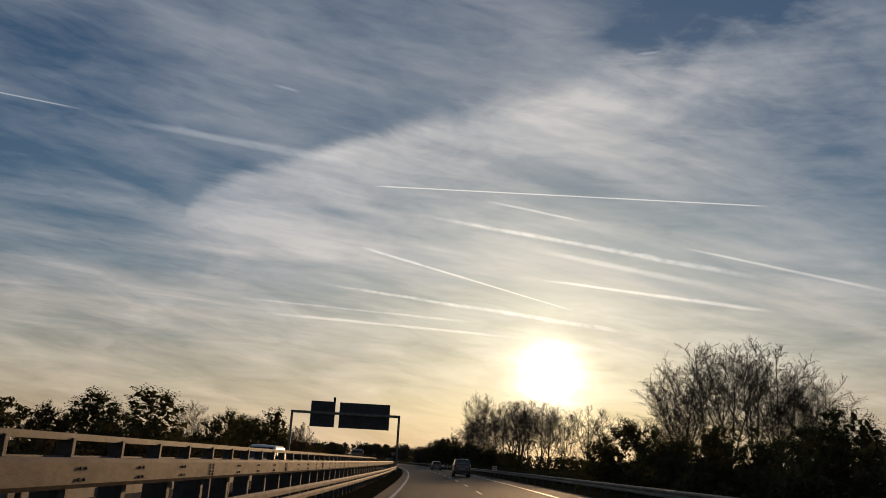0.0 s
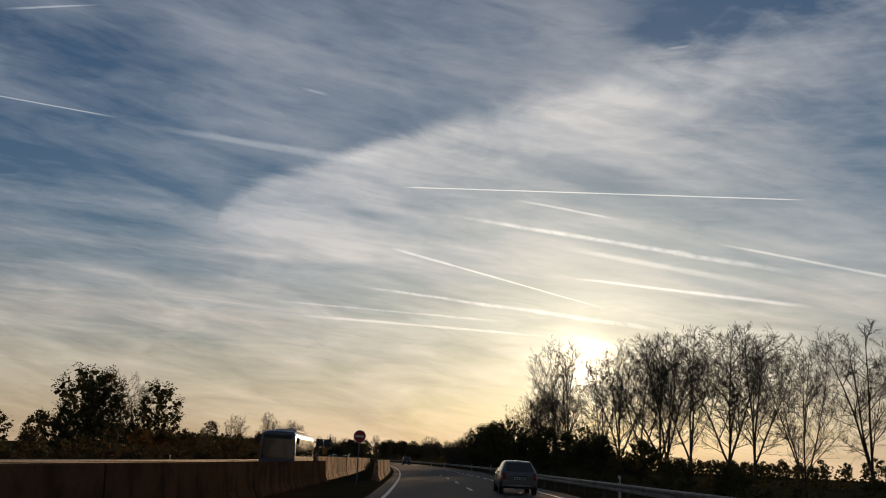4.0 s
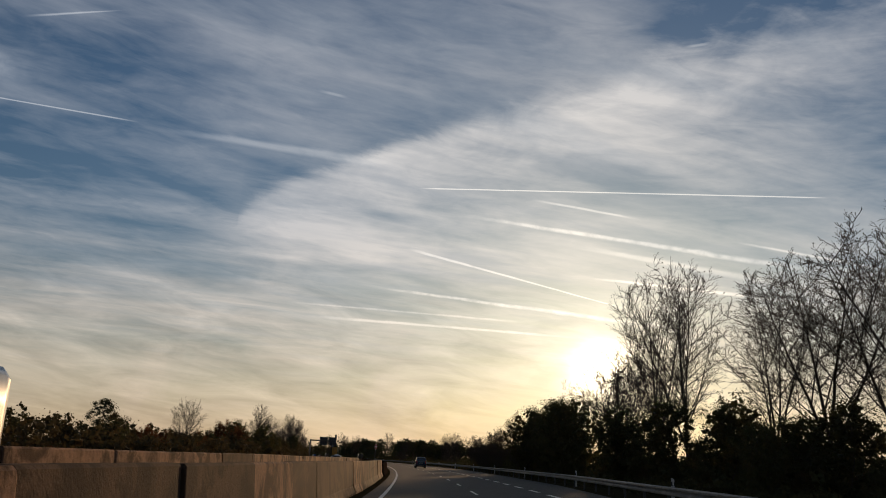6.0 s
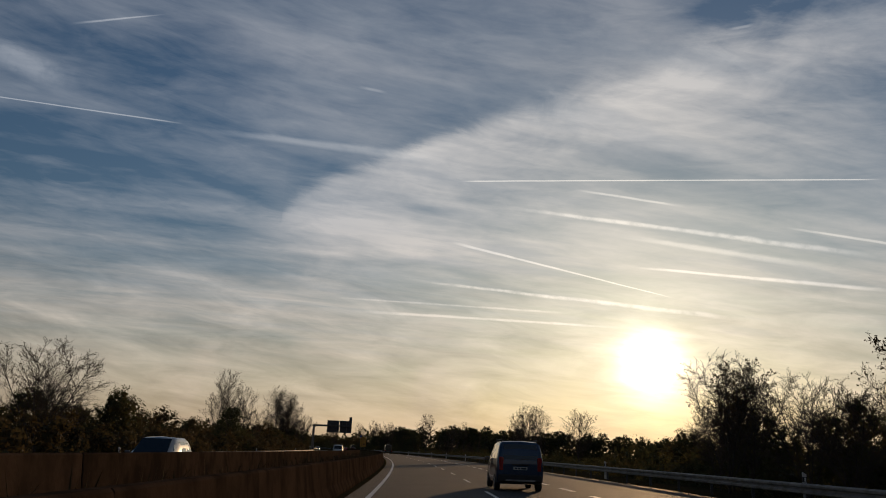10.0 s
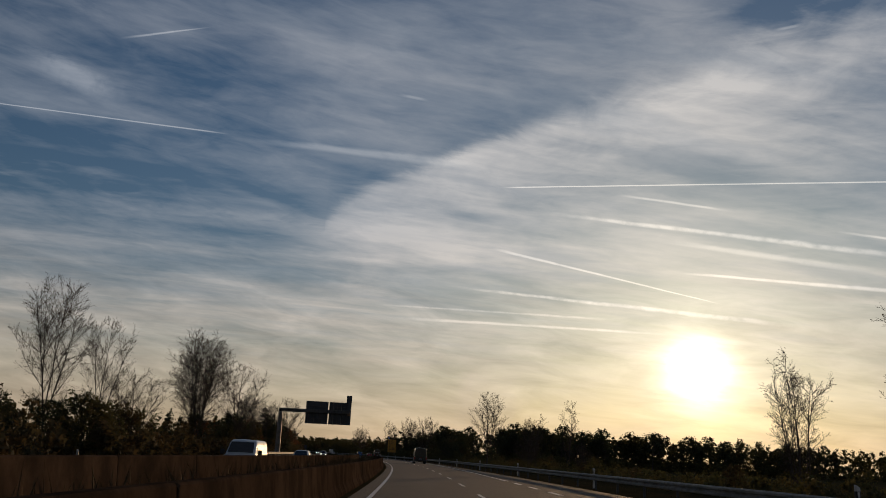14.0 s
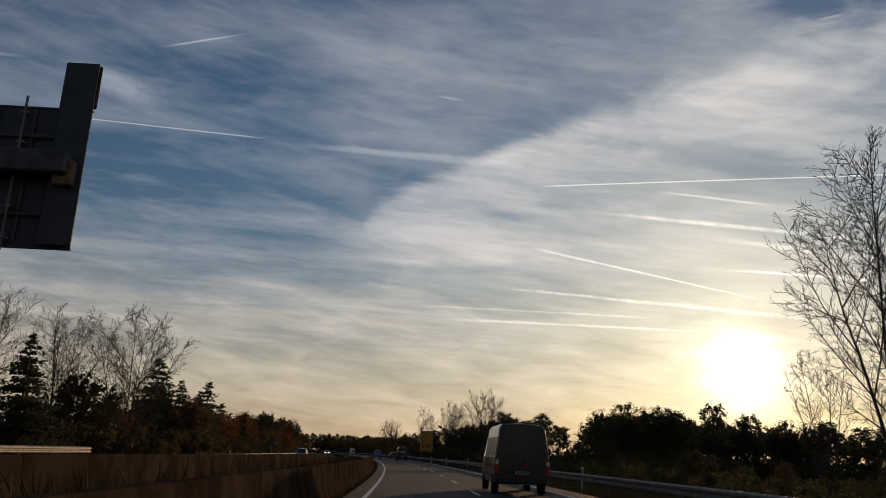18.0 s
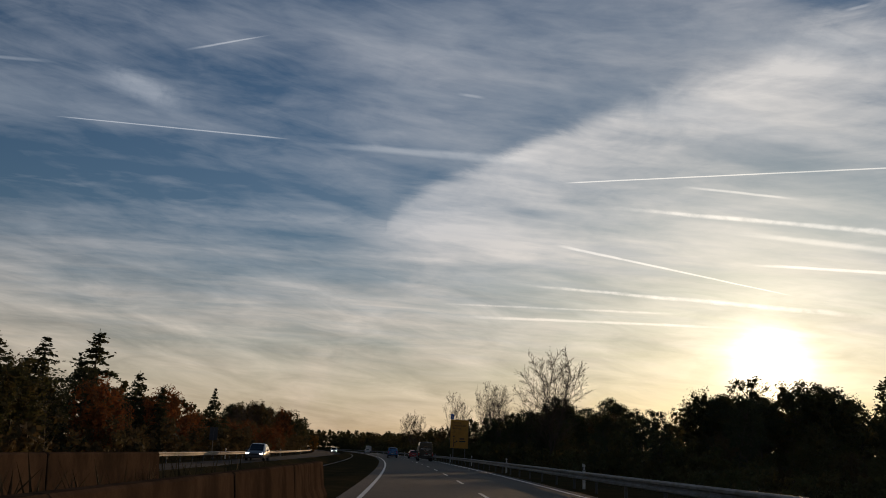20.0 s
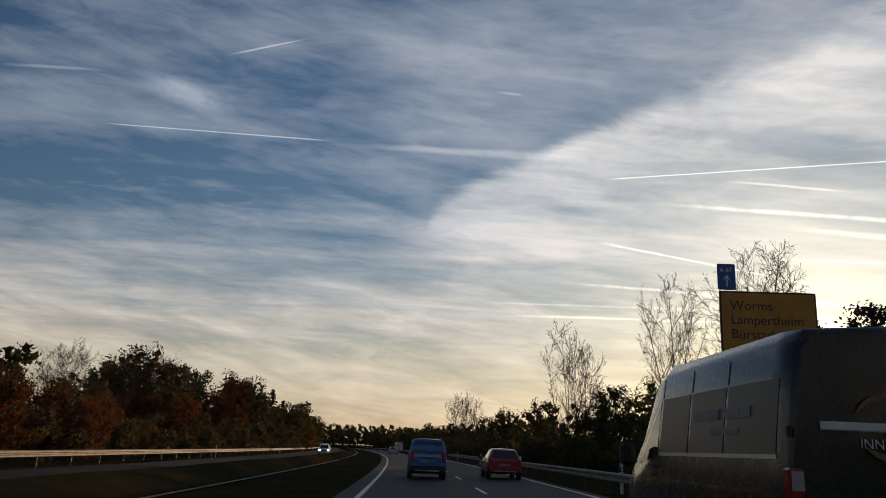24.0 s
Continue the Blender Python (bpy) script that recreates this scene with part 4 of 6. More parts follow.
def bare_tree(name, label, seed, h, width, limbs=9, fork=0.22, leaves=120, leaders=4, wide_at=0.55, low=0.12, fine=1.0):
    """A leafless tree: leaders part low on the trunk, and their limbs divide twice more into straight fine twigs with a few last leaves."""
    rng = np.random.default_rng(seed)
    ph = rng.uniform(0, 6.283, 3)

    def girth(p):
        """How wide the crown may be there."""
        u = np.clip((p[..., 2] / h - low) / (1 - low), 0.0, 1.0)
        r = np.where(u < wide_at, (u / wide_at) ** 0.55, np.sqrt(np.maximum(0.0, 1 - ((u - wide_at) / (1 - wide_at)) ** 2)))
        a = np.arctan2(p[..., 1], p[..., 0])
        return 0.5 * width * r * (1 + 0.10 * np.sin(3 * a + ph[0]) + 0.08 * np.sin(5 * a + 9 * u + ph[1]) + 0.07 * np.sin(13 * u + ph[2])) + 0.10

    def reach(p, u, most):
        """How far a branch runs from p along u before it leaves the crown."""
        t = np.linspace(0.1, 1.0, 12) * most
        q = p + u * t[:, None]
        inside = (np.hypot(q[:, 0], q[:, 1]) < girth(q)) & (q[:, 2] < h)
        return t[inside][-1] if inside.any() else 0.0

    def bough(p, u, L, r, n, lift, kink, out):
        """A branch of n joints that bends a little upwards; returns its joints."""
        js = [p]
        for k in range(n):
            u = u + np.array([0, 0, lift]) + rng.normal(size=3) * kink
            u = u / np.linalg.norm(u)
            q = js[-1] + u * L / n
            out.append((js[-1], q, r * (1 - 0.86 * k / n), r * (1 - 0.86 * (k + 1) / n)))
            js.append(q)
        return js

    wood, thin, mids = [], [], []
    base_r = 0.0092 * h + 0.02
    foot = np.array([0, 0, -0.8])
    top = np.array([rng.normal() * 0.01 * h, rng.normal() * 0.01 * h, fork * h])
    if fork > 0.04:
        bough(foot, np.array([0, 0, 1.0]), fork * h + 0.8, base_r, 4, 0.05, 0.02, wood)
        wood[:] = [(a, b, base_r * (1.2 - 0.1 * k), base_r * (1.1 - 0.1 * k)) for k, (a, b, _, _) in enumerate(wood)]
        top = wood[-1][1]
    turn = rng.uniform(0, 6.283)
    axes = []
    for j in range(leaders):
        a = turn + 6.283 * j / leaders + rng.uniform(-0.4, 0.4)
        tilt = 0.03 if j == 0 and leaders > 2 else rng.uniform(0.55, 1.0) * math.atan2(0.36 * width, 0.75 * h * (1 - fork))
        u = np.array([math.sin(tilt) * math.cos(a), math.sin(tilt) * math.sin(a), math.cos(tilt)])
        p = top if fork > 0.04 else foot + np.array([math.cos(a), math.sin(a), 0]) * 0.2
        L = max(reach(p + np.array([0, 0, 0.3]), u, 1.2 * h), 0.35 * h)
        js = bough(p, u, L, base_r * 0.72 / leaders ** 0.25, 9, 0.015, 0.035, wood)
        axes.append((js, L))
    for js, L in axes:
        ang = rng.uniform(0, 6.283)
        for i in range(limbs):
            e = 0.06 + 0.90 * ((i + rng.uniform(0, 0.9)) / limbs) ** 0.9
            k = min(8, int(e * 9))
            p = js[k] + (js[k + 1] - js[k]) * (e * 9 - k)
            if p[2] < low * h:
                continue
            ax = (js[k + 1] - js[k]) / np.linalg.norm(js[k + 1] - js[k])
            ang += 2.4 + rng.uniform(-0.4, 0.4)
            k1 = np.cross(ax, [1.0, 0.2, 0.1])
            k1 /= np.linalg.norm(k1)
            side = math.cos(ang) * k1 + math.sin(ang) * np.cross(ax, k1)
            w = rng.uniform(0.6, 1.0)
            u = ax * math.cos(w) + side * math.sin(w)
            L1 = reach(p, u, 0.62 * h * (1.05 - 0.6 * e)) * rng.uniform(0.8, 1.0)
            if L1 < 0.04 * h:
                L1 = 0.05 * h
            l1 = bough(p, u, L1, 0.0020 * h * (1.2 - 0.6 * e) + 0.005, 5, 0.05, 0.05, wood)
            mids.append((l1, L1, 5))
        mids.append((js, L * 0.5, 9))
    # second and third order
    A2, U2, L2 = [], [], []
    for js, L1, n in mids:
        m = max(3, int((4 + 1.2 * L1 / (0.034 * h)) * fine))
        for j in range(m):
            e = 0.14 + 0.84 * (j + rng.uniform(0, 0.9)) / m
            k = min(n - 1, int(e * n))
            ax = js[k + 1] - js[k]
            A2.append(js[k] + ax * (e * n - k)), U2.append(ax / np.linalg.norm(ax)), L2.append((0.035 * h + 0.26 * L1 * (1.1 - 0.7 * e)) * rng.uniform(0.6, 1.1))
    A2, U2, L2 = np.array(A2), np.array(U2), np.array(L2)[:, None]

    def spread(U, amount, lift):
        s = np.cross(U, rng.normal(size=U.shape))
        s /= np.linalg.norm(s, axis=1)[:, None] + 1e-9
        w = rng.uniform(amount * 0.7, amount * 1.25, (len(U), 1))
        v = U * np.cos(w) + s * np.sin(w) + np.array([0, 0, lift])
        return v / np.linalg.norm(v, axis=1)[:, None]

    V2 = spread(U2, 0.82, 0.05)
    M2 = A2 + V2 * L2 * 0.5
    W2 = V2 + np.array([0, 0, 0.12]) + rng.normal(size=V2.shape) * 0.10
    W2 /= np.linalg.norm(W2, axis=1)[:, None]
    E2 = M2 + W2 * L2 * 0.5
    f = (h / 12) ** 0.6
    thin += [(a, m, 0.0135 * f, 0.0105 * f) for a, m in zip(A2, M2)] + [(m, e, 0.0105 * f, 0.007 * f) for m, e in zip(M2, E2)]
    per = 6
    t = np.tile((np.arange(per) + 0.6) / per, len(A2))[:, None] + rng.uniform(-0.06, 0.06, (len(A2) * per, 1))
    a, m, e = (np.repeat(q, per, axis=0) for q in (A2, M2, E2))
    A3 = np.where(t < 0.5, a + (m - a) * 2 * t, m + (e - m) * (2 * t - 1))
    L3 = np.repeat(L2, per, axis=0) * rng.uniform(0.28, 0.55, (len(A3), 1)) * (1.15 - 0.5 * t)
    U3 = spread(np.repeat(V2, per, axis=0), 0.75, 0.06)
    E3 = A3 + U3 * L3
    A4, U4 = A3 + (E3 - A3) * rng.uniform(0.3, 0.8, (len(A3), 1)), spread(U3, 0.6, 0.12)
    E4 = A4 + U4 * L3 * 0.55
    root = tagged(new(name), label, "tree")
    V, F = tubes(wood, 6)
    from_arrays("trunk", V, F, BARK, root)
    V, F = tubes(thin, 3)
    Va, Fa = cones(np.concatenate([A3, A4]), np.concatenate([E3, E4]), 0.0105 * f)
    crown = from_arrays("crown", np.concatenate([V, Va]), F.tolist() + (Fa + len(V)).tolist(), TWIG, root)
    if leaves:
        B = np.concatenate([E3, E4])
        weight = (np.maximum(B[:, 2], 0.1) / h) ** 3
        pick = B[rng.choice(len(B), min(leaves, len(B)), replace=False, p=weight / weight.sum())]
        V, F = leaf_quads(pick, 0.10, rng)
        tagged(from_arrays("leaf", V, F, LEAF_OLIVE, crown), "last few withered leaves", kind="stuff")
    return root


def leafy_tree(name, label, seed, h, width, material, lod=1, full=1.0, leaf=0.20, low=0.04, wide_at=0.45):
    """A tree in leaf: limbs that divide into many small boughs, each with its own sprays of leaves."""
    rng = np.random.default_rng(seed)
    step = 0.055 * h
    n = int((300, 210, 150)[lod] * full)
    food = crown_points(rng, n, h * 0.95, width * 0.92, low * h, wide_at, 4)
    stem = [np.array([rng.normal() * 0.004 * h * k, rng.normal() * 0.004 * h * k, -0.6 + (0.30 * h + 0.6) * k / 6]) for k in range(7)]
    pts, par, head = skeleton(rng, food, [stem], step, step * 1.1, 0.3, 0.02, 60)
    rad = pipe(par, 0.009)
    i = np.nonzero(par >= 0)[0]
    root = tagged(new(name), label, "tree")
    V, F = tubes([(pts[par[k]], pts[k], min(rad[par[k]], rad[k] * 1.6), rad[k]) for k in i], 3)
    from_arrays("trunk", V, F, BARK, root)
    twig = pts[(rad < 0.035) & (pts[:, 2] > low * h)]
    per = (36, 15, 6)[lod]
    C = np.repeat(twig, per, axis=0)
    off_twig = rng.normal(size=C.shape)
    off_twig *= (step * 0.95 * rng.uniform(0.1, 1, len(C)) ** 0.6 / np.linalg.norm(off_twig, axis=1))[:, None]
    size = leaf * (0.55, 0.82, 1.5)[lod]
    deep = twig * np.array([0.84, 0.84, 0.93])
    foliage("crown", leaf_quads(C + off_twig, size, rng), hearts_of(deep, np.full(len(deep), step * 1.3), rng, 0.9, 3, 0.85), material, root)
    return root


def pine(name, label, seed, h, width, lod=1):
    """A Scots pine: bare crooked stem under a domed crown of rounded needle clumps."""
    rng = np.random.default_rng(seed)
    wood, C, R = [], [], []
    trunk, _ = grow(rng, (0, 0, -0.6), (rng.normal() * 0.04, rng.normal() * 0.04, 1.0), h * 0.92, 0.016 * h, 8, 0.05, 0.05, wood)
    ang = rng.uniform(0, 6.28)
    low = rng.uniform(0.34, 0.5)
    for i in range(30):
        f = low + (0.95 - low) * ((i + rng.uniform(0, 0.9)) / 30) ** 0.8
        p = trunk[min(8, int(f * 8.6))]
        ang += 2.4 + rng.uniform(-0.5, 0.5)
        r = width * rng.uniform(0.085, 0.14)
        dome = math.sqrt(max(0.03, 1 - ((f - low) / (1.02 - low)) ** 2))
        out = max(0.0, width * 0.5 * dome * rng.uniform(0.45, 1.0) - r * 0.6)
        c = np.array([p[0] + out * math.cos(ang), p[1] + out * math.sin(ang), min(f * h, h - r * 0.7)])
        wood.append((p, c, 0.05, 0.015))
        C.append(c), R.append(r)
    root = tagged(new(name), label, "tree")
    V, F = tubes(wood, 4)
    from_arrays("trunk", V, F, BARK, root)
    spots = fringe(C, R, (150, 80, 34)[lod], rng, 0.72, 7, 1.16)
    foliage("crown", leaf_quads(spots, (0.14, 0.20, 0.32)[lod], rng, 0.2), hearts_of(C, R, rng, 0.72, (26, 18, 12)[lod], (0.40, 0.44, 0.52)[lod]), NEEDLE, root)
    return root


def spruce(name, label, seed, h, width, lod=1):
    """A spruce: close tiers of drooping boughs on a straight stem."""
    rng = np.random.default_rng(seed)
    wood, cents, C, R = [(np.array([0, 0, -0.6]), np.array([0, 0, h]), 0.015 * h, 0.01)], [], [], []
    tiers = int(h * 2.6)
    for i in range(tiers):
        f = (i + rng.uniform(0, 0.9)) / tiers
        z = 0.03 * h + f * h * 0.95
        reach = width * 0.5 * (1 - f) ** 0.8 + 0.10
        C.append(np.array([rng.normal() * 0.1, rng.normal() * 0.1, z - 0.15 * reach])), R.append(reach * 0.72)
        for _ in range(8):
            a = rng.uniform(0, 2 * math.pi)
            L = reach * rng.uniform(0.6, 1.15)
            tip = np.array([L * math.cos(a), L * math.sin(a), z - 0.20 * L + rng.normal() * 0.12])
            wood.append((np.array([0, 0, z]), tip, 0.02, 0.006))
            n = max(4, int((30, 15, 7)[lod] * L))
            t = rng.uniform(0.35, 1.05, (n, 1))
            cents.append(np.array([0, 0, z]) * (1 - t) + tip * t + rng.normal(size=(n, 3)) * np.array([0.13, 0.13, 0.11]) * (0.5 + L * 0.3))
    root = tagged(new(name), label, "tree")
    V, F = tubes(wood, 3)
    from_arrays("trunk", V, F, BARK, root)
    foliage("crown", leaf_quads(np.concatenate(cents), (0.18, 0.25, 0.42)[lod], rng, 0.2), hearts_of(C, R, rng, 0.3, 14, 0.40), NEEDLE, root)
    return root


KINDS = {   # label, maker(label, variant, fineness), variants, height of the pattern
    "poplar": ("tall bare tree with forking limbs and last leaves", lambda l, k, q: bare_tree("bare_tree", l, 10 + k, 17.0, 10.0, 10, 0.17, 200, 3 + k % 2, 0.58, 0.12), 4, 17.0),
    "multi": ("bare many-stemmed tree with fine spreading twigs", lambda l, k, q: bare_tree("bare_tree", l, 30 + k, 12.0, 8.6, 8, 0.08, 150, 5, 0.60, 0.08), 4, 12.0),
    "fan": ("bare fan-shaped poplar, a few leaves at its top", lambda l, k, q: bare_tree("poplar", l, 50 + k, 11.0, 5.2, 8, 0.03, 420, 4, 0.66, 0.05, 0.8), 3, 11.0),
    "column": ("narrow columnar poplar with thin upright branches", lambda l, k, q: bare_tree("poplar", l, 60 + k, 14.0, 3.8, 20, 0.10, 900, 1, 0.6, 0.10), 2, 14.0),
    "round": ("wide bare tree with arching branches", lambda l, k, q: bare_tree("bare_tree", l, 70 + k, 7.0, 6.6, 8, 0.08, 60, 5, 0.48, 0.06), 2, 7.0),
    "leafy": ("dense dark green leafy tree with ragged crown", lambda l, k, q: leafy_tree("leafy_tree", l, 90 + k, 9.0, 7.0, LEAF_GREEN, q, 1.1), 4, 9.0),
    "olive": ("olive and brown leafy tree in late autumn", lambda l, k, q: leafy_tree("leafy_tree", l, 110 + k, 8.0, 6.5, LEAF_OLIVE, q, 0.9), 3, 8.0),
    "rust": ("rust coloured autumn tree with dense crown", lambda l, k, q: leafy_tree("autumn_tree", l, 130 + k, 8.0, 6.5, LEAF_RUST, q), 3, 8.0),
    "gold": ("golden autumn tree with full crown", lambda l, k, q: leafy_tree("autumn_tree", l, 150 + k, 6.0, 5.0, LEAF_GOLD, q, 1.0, 0.16), 2, 6.0),
    "thin": ("thin half bare tree with scattered brown leaves", lambda l, k, q: bare_tree("bare_tree", l, 170 + k, 7.0, 4.6, 7, 0.10, 1500, 4, 0.5, 0.05), 3, 7.0),
    "shrub": ("dense dark shrub beside the road", lambda l, k, q: leafy_tree("shrub", l, 190 + k, 4.0, 5.0, LEAF_GREEN, q, 0.6, 0.15, 0.0, 0.35), 3, 4.0),
    "pine": ("Scots pine with a domed dark crown of needles", lambda l, k, q: pine("pine", l, 210 + k, 10.0, 6.5, q), 4, 10.0),
    "spruce": ("dark pointed spruce with drooping boughs", lambda l, k, q: spruce("spruce", l, 230 + k, 10.0, 5.0, q), 2, 10.0),
}
PATTERNS = {}
_count = [0]


def plant(kind, s, d, h, wide=1.0):
    """Set a tree of that kind and height at its place beside the road; those near the driven stretch are finer."""
    label, make, variants, h0 = KINDS[kind]
    _count[0] += 1
    k = _count[0] * 7 % variants
    f = h / h0
    spin = random.Random(_count[0]).uniform(0, 6.28)
    fineness = 0 if (8 < d < 22 and s < 330) or (10 < d < 24 and 615 < s < 700) else (2 if s > 770 or abs(d) > 62 else 1)
    if kind in ("poplar", "multi", "fan", "column", "round", "thin"):
        fineness = 1
    m = Matrix.Translation(P(s, d, -0.25 if abs(d) < 20 else -0.6, lean=False)) @ Matrix.Rotation(spin, 4, "Z")
    key = (kind, k, fineness)
    if key not in PATTERNS:
        ob = make(label, k, fineness)
        tagged(ob, group=ob["label"])
        PATTERNS[key] = ob
        ob.matrix_basis = m
    else:
        ob = copy_thing(PATTERNS[key], m)
    ob.scale = (f * wide, f * wide, f)
    return ob


SINGLE = (
    # right of the road: kind, s, d, height
    ("poplar", 69, 26, 13.6, 1.3), ("poplar", 75, 33, 14.5, 1.3), ("poplar", 66, 21, 11.0, 1.2), ("poplar", 72, 29.5, 14.4, 1.2), ("poplar", 77, 24.5, 12.4, 1.3), ("poplar", 71, 24.5, 13.6, 1.3), ("poplar", 78, 35.5, 13.6, 1.1), ("multi", 71, 35, 12.0), ("poplar", 80, 38, 12.0),
    ("poplar", 241, 25, 22.4, 0.95), ("poplar", 235, 26, 22.8, 1.0), ("poplar", 207, 29, 18.4, 1.25), ("poplar", 199, 29.5, 18.3, 1.25), ("poplar", 193, 30, 18.0, 1.25), ("poplar", 184, 33, 17.0, 1.3),
    ("multi", 180, 36, 15.5), ("poplar", 188, 32, 17.2, 1.45), ("poplar", 203, 30, 18.6, 1.45), ("poplar", 213, 28, 18.2, 1.45), ("poplar", 172, 43, 15.2, 1.45), ("poplar", 164, 48, 13.2, 1.45), ("poplar", 176, 40, 16.0, 1.45), ("poplar", 160, 50, 12.0), ("multi", 156, 52, 12.0), ("poplar", 219, 27, 17.6),
    ("poplar", 262, 27.5, 17.4), ("multi", 250, 25, 15.0),
    ("leafy", 257, 20.1, 11.2), ("multi", 268, 29, 17.5, 1.2), ("poplar", 256, 31, 17.5, 1.2), ("leafy", 223, 26, 8.8), ("shrub", 215, 31, 6.2), ("leafy", 200, 22, 6.4, 1.15), ("leafy", 206, 23.5, 6.2, 1.1), ("leafy", 213, 21, 7.2, 1.1), ("leafy", 221, 19.5, 7.8, 1.1), ("leafy", 230, 18, 7.6, 1.1), ("leafy", 236, 14, 8.4), ("leafy", 244, 15.5, 9.0), ("leafy", 250, 16.8, 9.6), ("leafy", 256, 14.5, 8.8),
    ("leafy", 263, 17.5, 9.3), ("thin", 270, 15.5, 7.8, 1.25), ("thin", 278, 14.0, 6.6, 1.25), ("thin", 274, 19.0, 8.4, 1.2), ("thin", 286, 15.0, 6.9), ("thin", 291, 16.5, 6.6), ("thin", 276, 18, 7.5), ("thin", 299, 14, 6.0),
    ("multi", 299, 13.0, 6.4), ("round", 295, 14.5, 5.2), ("round", 291, 14, 4.4), ("thin", 310, 17.7, 7.2), ("round", 305, 15, 4.6),
    ("fan", 407, 24, 11.3), ("fan", 411, 26.5, 11.0), ("fan", 421, 24.2, 9.7), ("fan", 424, 25.6, 9.0), ("multi", 390, 28, 9.6), ("multi", 398, 21.5, 10.0, 0.85),
    ("poplar", 501, 14.4, 12.4, 0.95), ("column", 472, 20.6, 10.0), ("fan", 491.5, 20, 8.9), ("fan", 530, 28, 10.8), ("column", 540, 38, 10.0), ("round", 486, 18, 5.0), ("round", 470, 22, 4.5),
    ("multi", 618, 16.5, 13.8, 0.95), ("poplar", 682, 20.5, 15.2, 0.9), ("poplar", 701, 22, 17.2, 0.72), ("fan", 721, 17.4, 16.2, 0.72), ("fan", 724, 20.0, 15.8, 0.7), ("fan", 718, 20, 10),
    ("fan", 842, 18.4, 16.5, 0.75), ("fan", 848, 20.5, 17.8, 0.7), ("fan", 853, 23.5, 17.2, 0.7), ("fan", 866, 27, 17.4, 0.75),
    ("pine", 645, 16.2, 7.8), ("spruce", 640, 16.8, 7.3), ("pine", 642, 18.5, 8.0), ("pine", 650, 33, 10.4), ("pine", 640, 37, 9.2), ("pine", 620, 39, 9.4), ("pine", 632, 30, 8.4), ("pine", 658, 37, 10.8),
    ("pine", 610, 34, 8.8), ("spruce", 634, 20, 8.2), ("spruce", 628, 18, 8.6),
    # left of the road
    ("leafy", 70, -28.5, 6.8, 1.5), ("leafy", 81, -27.5, 8.2, 1.45), ("shrub", 76, -26, 4.2, 1.3), ("olive", 66, -31, 5.4), ("thin", 78, -34, 5.0), ("leafy", 125, -22, 9.2), ("leafy", 131, -30, 9.0), ("leafy", 135, -33, 8.0), ("multi", 132, -36, 9.8), ("thin", 124, -17.6, 6.4), ("leafy", 122, -26, 7.6),
    ("leafy", 205, -40, 12.0), ("leafy", 200, -36, 11.0), ("leafy", 212, -33, 10.9), ("multi", 208, -36, 11.4), ("gold", 196, -30, 4.2), ("pine", 246, -32.5, 6.9), ("multi", 302, -36.9, 10.6), ("rust", 305, -31.6, 7.2),
    ("thin", 270, -38.3, 6.2), ("leafy", 289, -22, 6.6, 1.1), ("leafy", 295, -27, 7.4, 1.1), ("rust", 283, -25, 6.0), ("rust", 309, -30.5, 7.5), ("leafy", 318, -30, 7.7), ("olive", 296, -27, 5.6), ("round", 321, -25.5, 8.8, 1.15), ("pine", 335, -25.5, 5.4), ("round", 328, -27, 6.2),
    ("multi", 405, -28, 9.6), ("multi", 463, -30.5, 10.5),
    ("poplar", 430, -34.9, 12.2), ("poplar", 455, -37, 19.0, 0.85), ("poplar", 460, -33.5, 15.4, 0.8), ("poplar", 477, -27.6, 17.0, 1.05), ("poplar", 471, -25.6, 15.6, 1.0), ("poplar", 466, -24, 14.6), ("multi", 540, -21.6, 12.6),
    ("poplar", 535, -25, 11.4, 1.2), ("poplar", 530, -28, 12.2, 1.2), ("multi", 484, -22, 9.5), ("poplar", 500, -25.5, 15.0, 1.3), ("spruce", 520, -20.4, 7.4, 1.4), ("spruce", 515, -23, 5.2), ("spruce", 500, -23.5, 5.0), ("spruce", 509, -24.5, 5.4), ("spruce", 524, -22, 6.4, 1.4), ("spruce", 516, -21.5, 6.6, 1.3), ("spruce", 497, -26, 5.6),
    ("spruce", 575, -29, 12.2, 1.6), ("spruce", 583, -28, 10.0, 1.6), ("spruce", 568, -27, 9.0, 1.6), ("spruce", 590, -27, 9.2, 1.6), ("spruce", 606, -29, 12.0, 1.5), ("spruce", 560, -26, 7.6, 1.7), ("spruce", 620, -29, 9.4, 1.35), ("spruce", 632, -29.2, 7.8), ("spruce", 614, -27, 7.2), ("rust", 640, -27, 6.4), ("rust", 650, -26, 6.0), ("gold", 684, -22.5, 3.4), ("rust", 680, -22, 5.6), ("rust", 690, -21, 4.6), ("gold", 705, -22, 3.6), ("leafy", 700, -27, 6.9),
    ("pine", 745, -29.6, 12.3), ("pine", 779, -36.7, 14.0), ("spruce", 777, -24, 10.0), ("rust", 755, -25, 8.8), ("gold", 808, -16.8, 6.0), ("pine", 762, -21.6, 9.4), ("multi", 728, -29, 12.4), ("multi", 712, -32, 11.0),
)
for row in SINGLE:
    plant(*row)

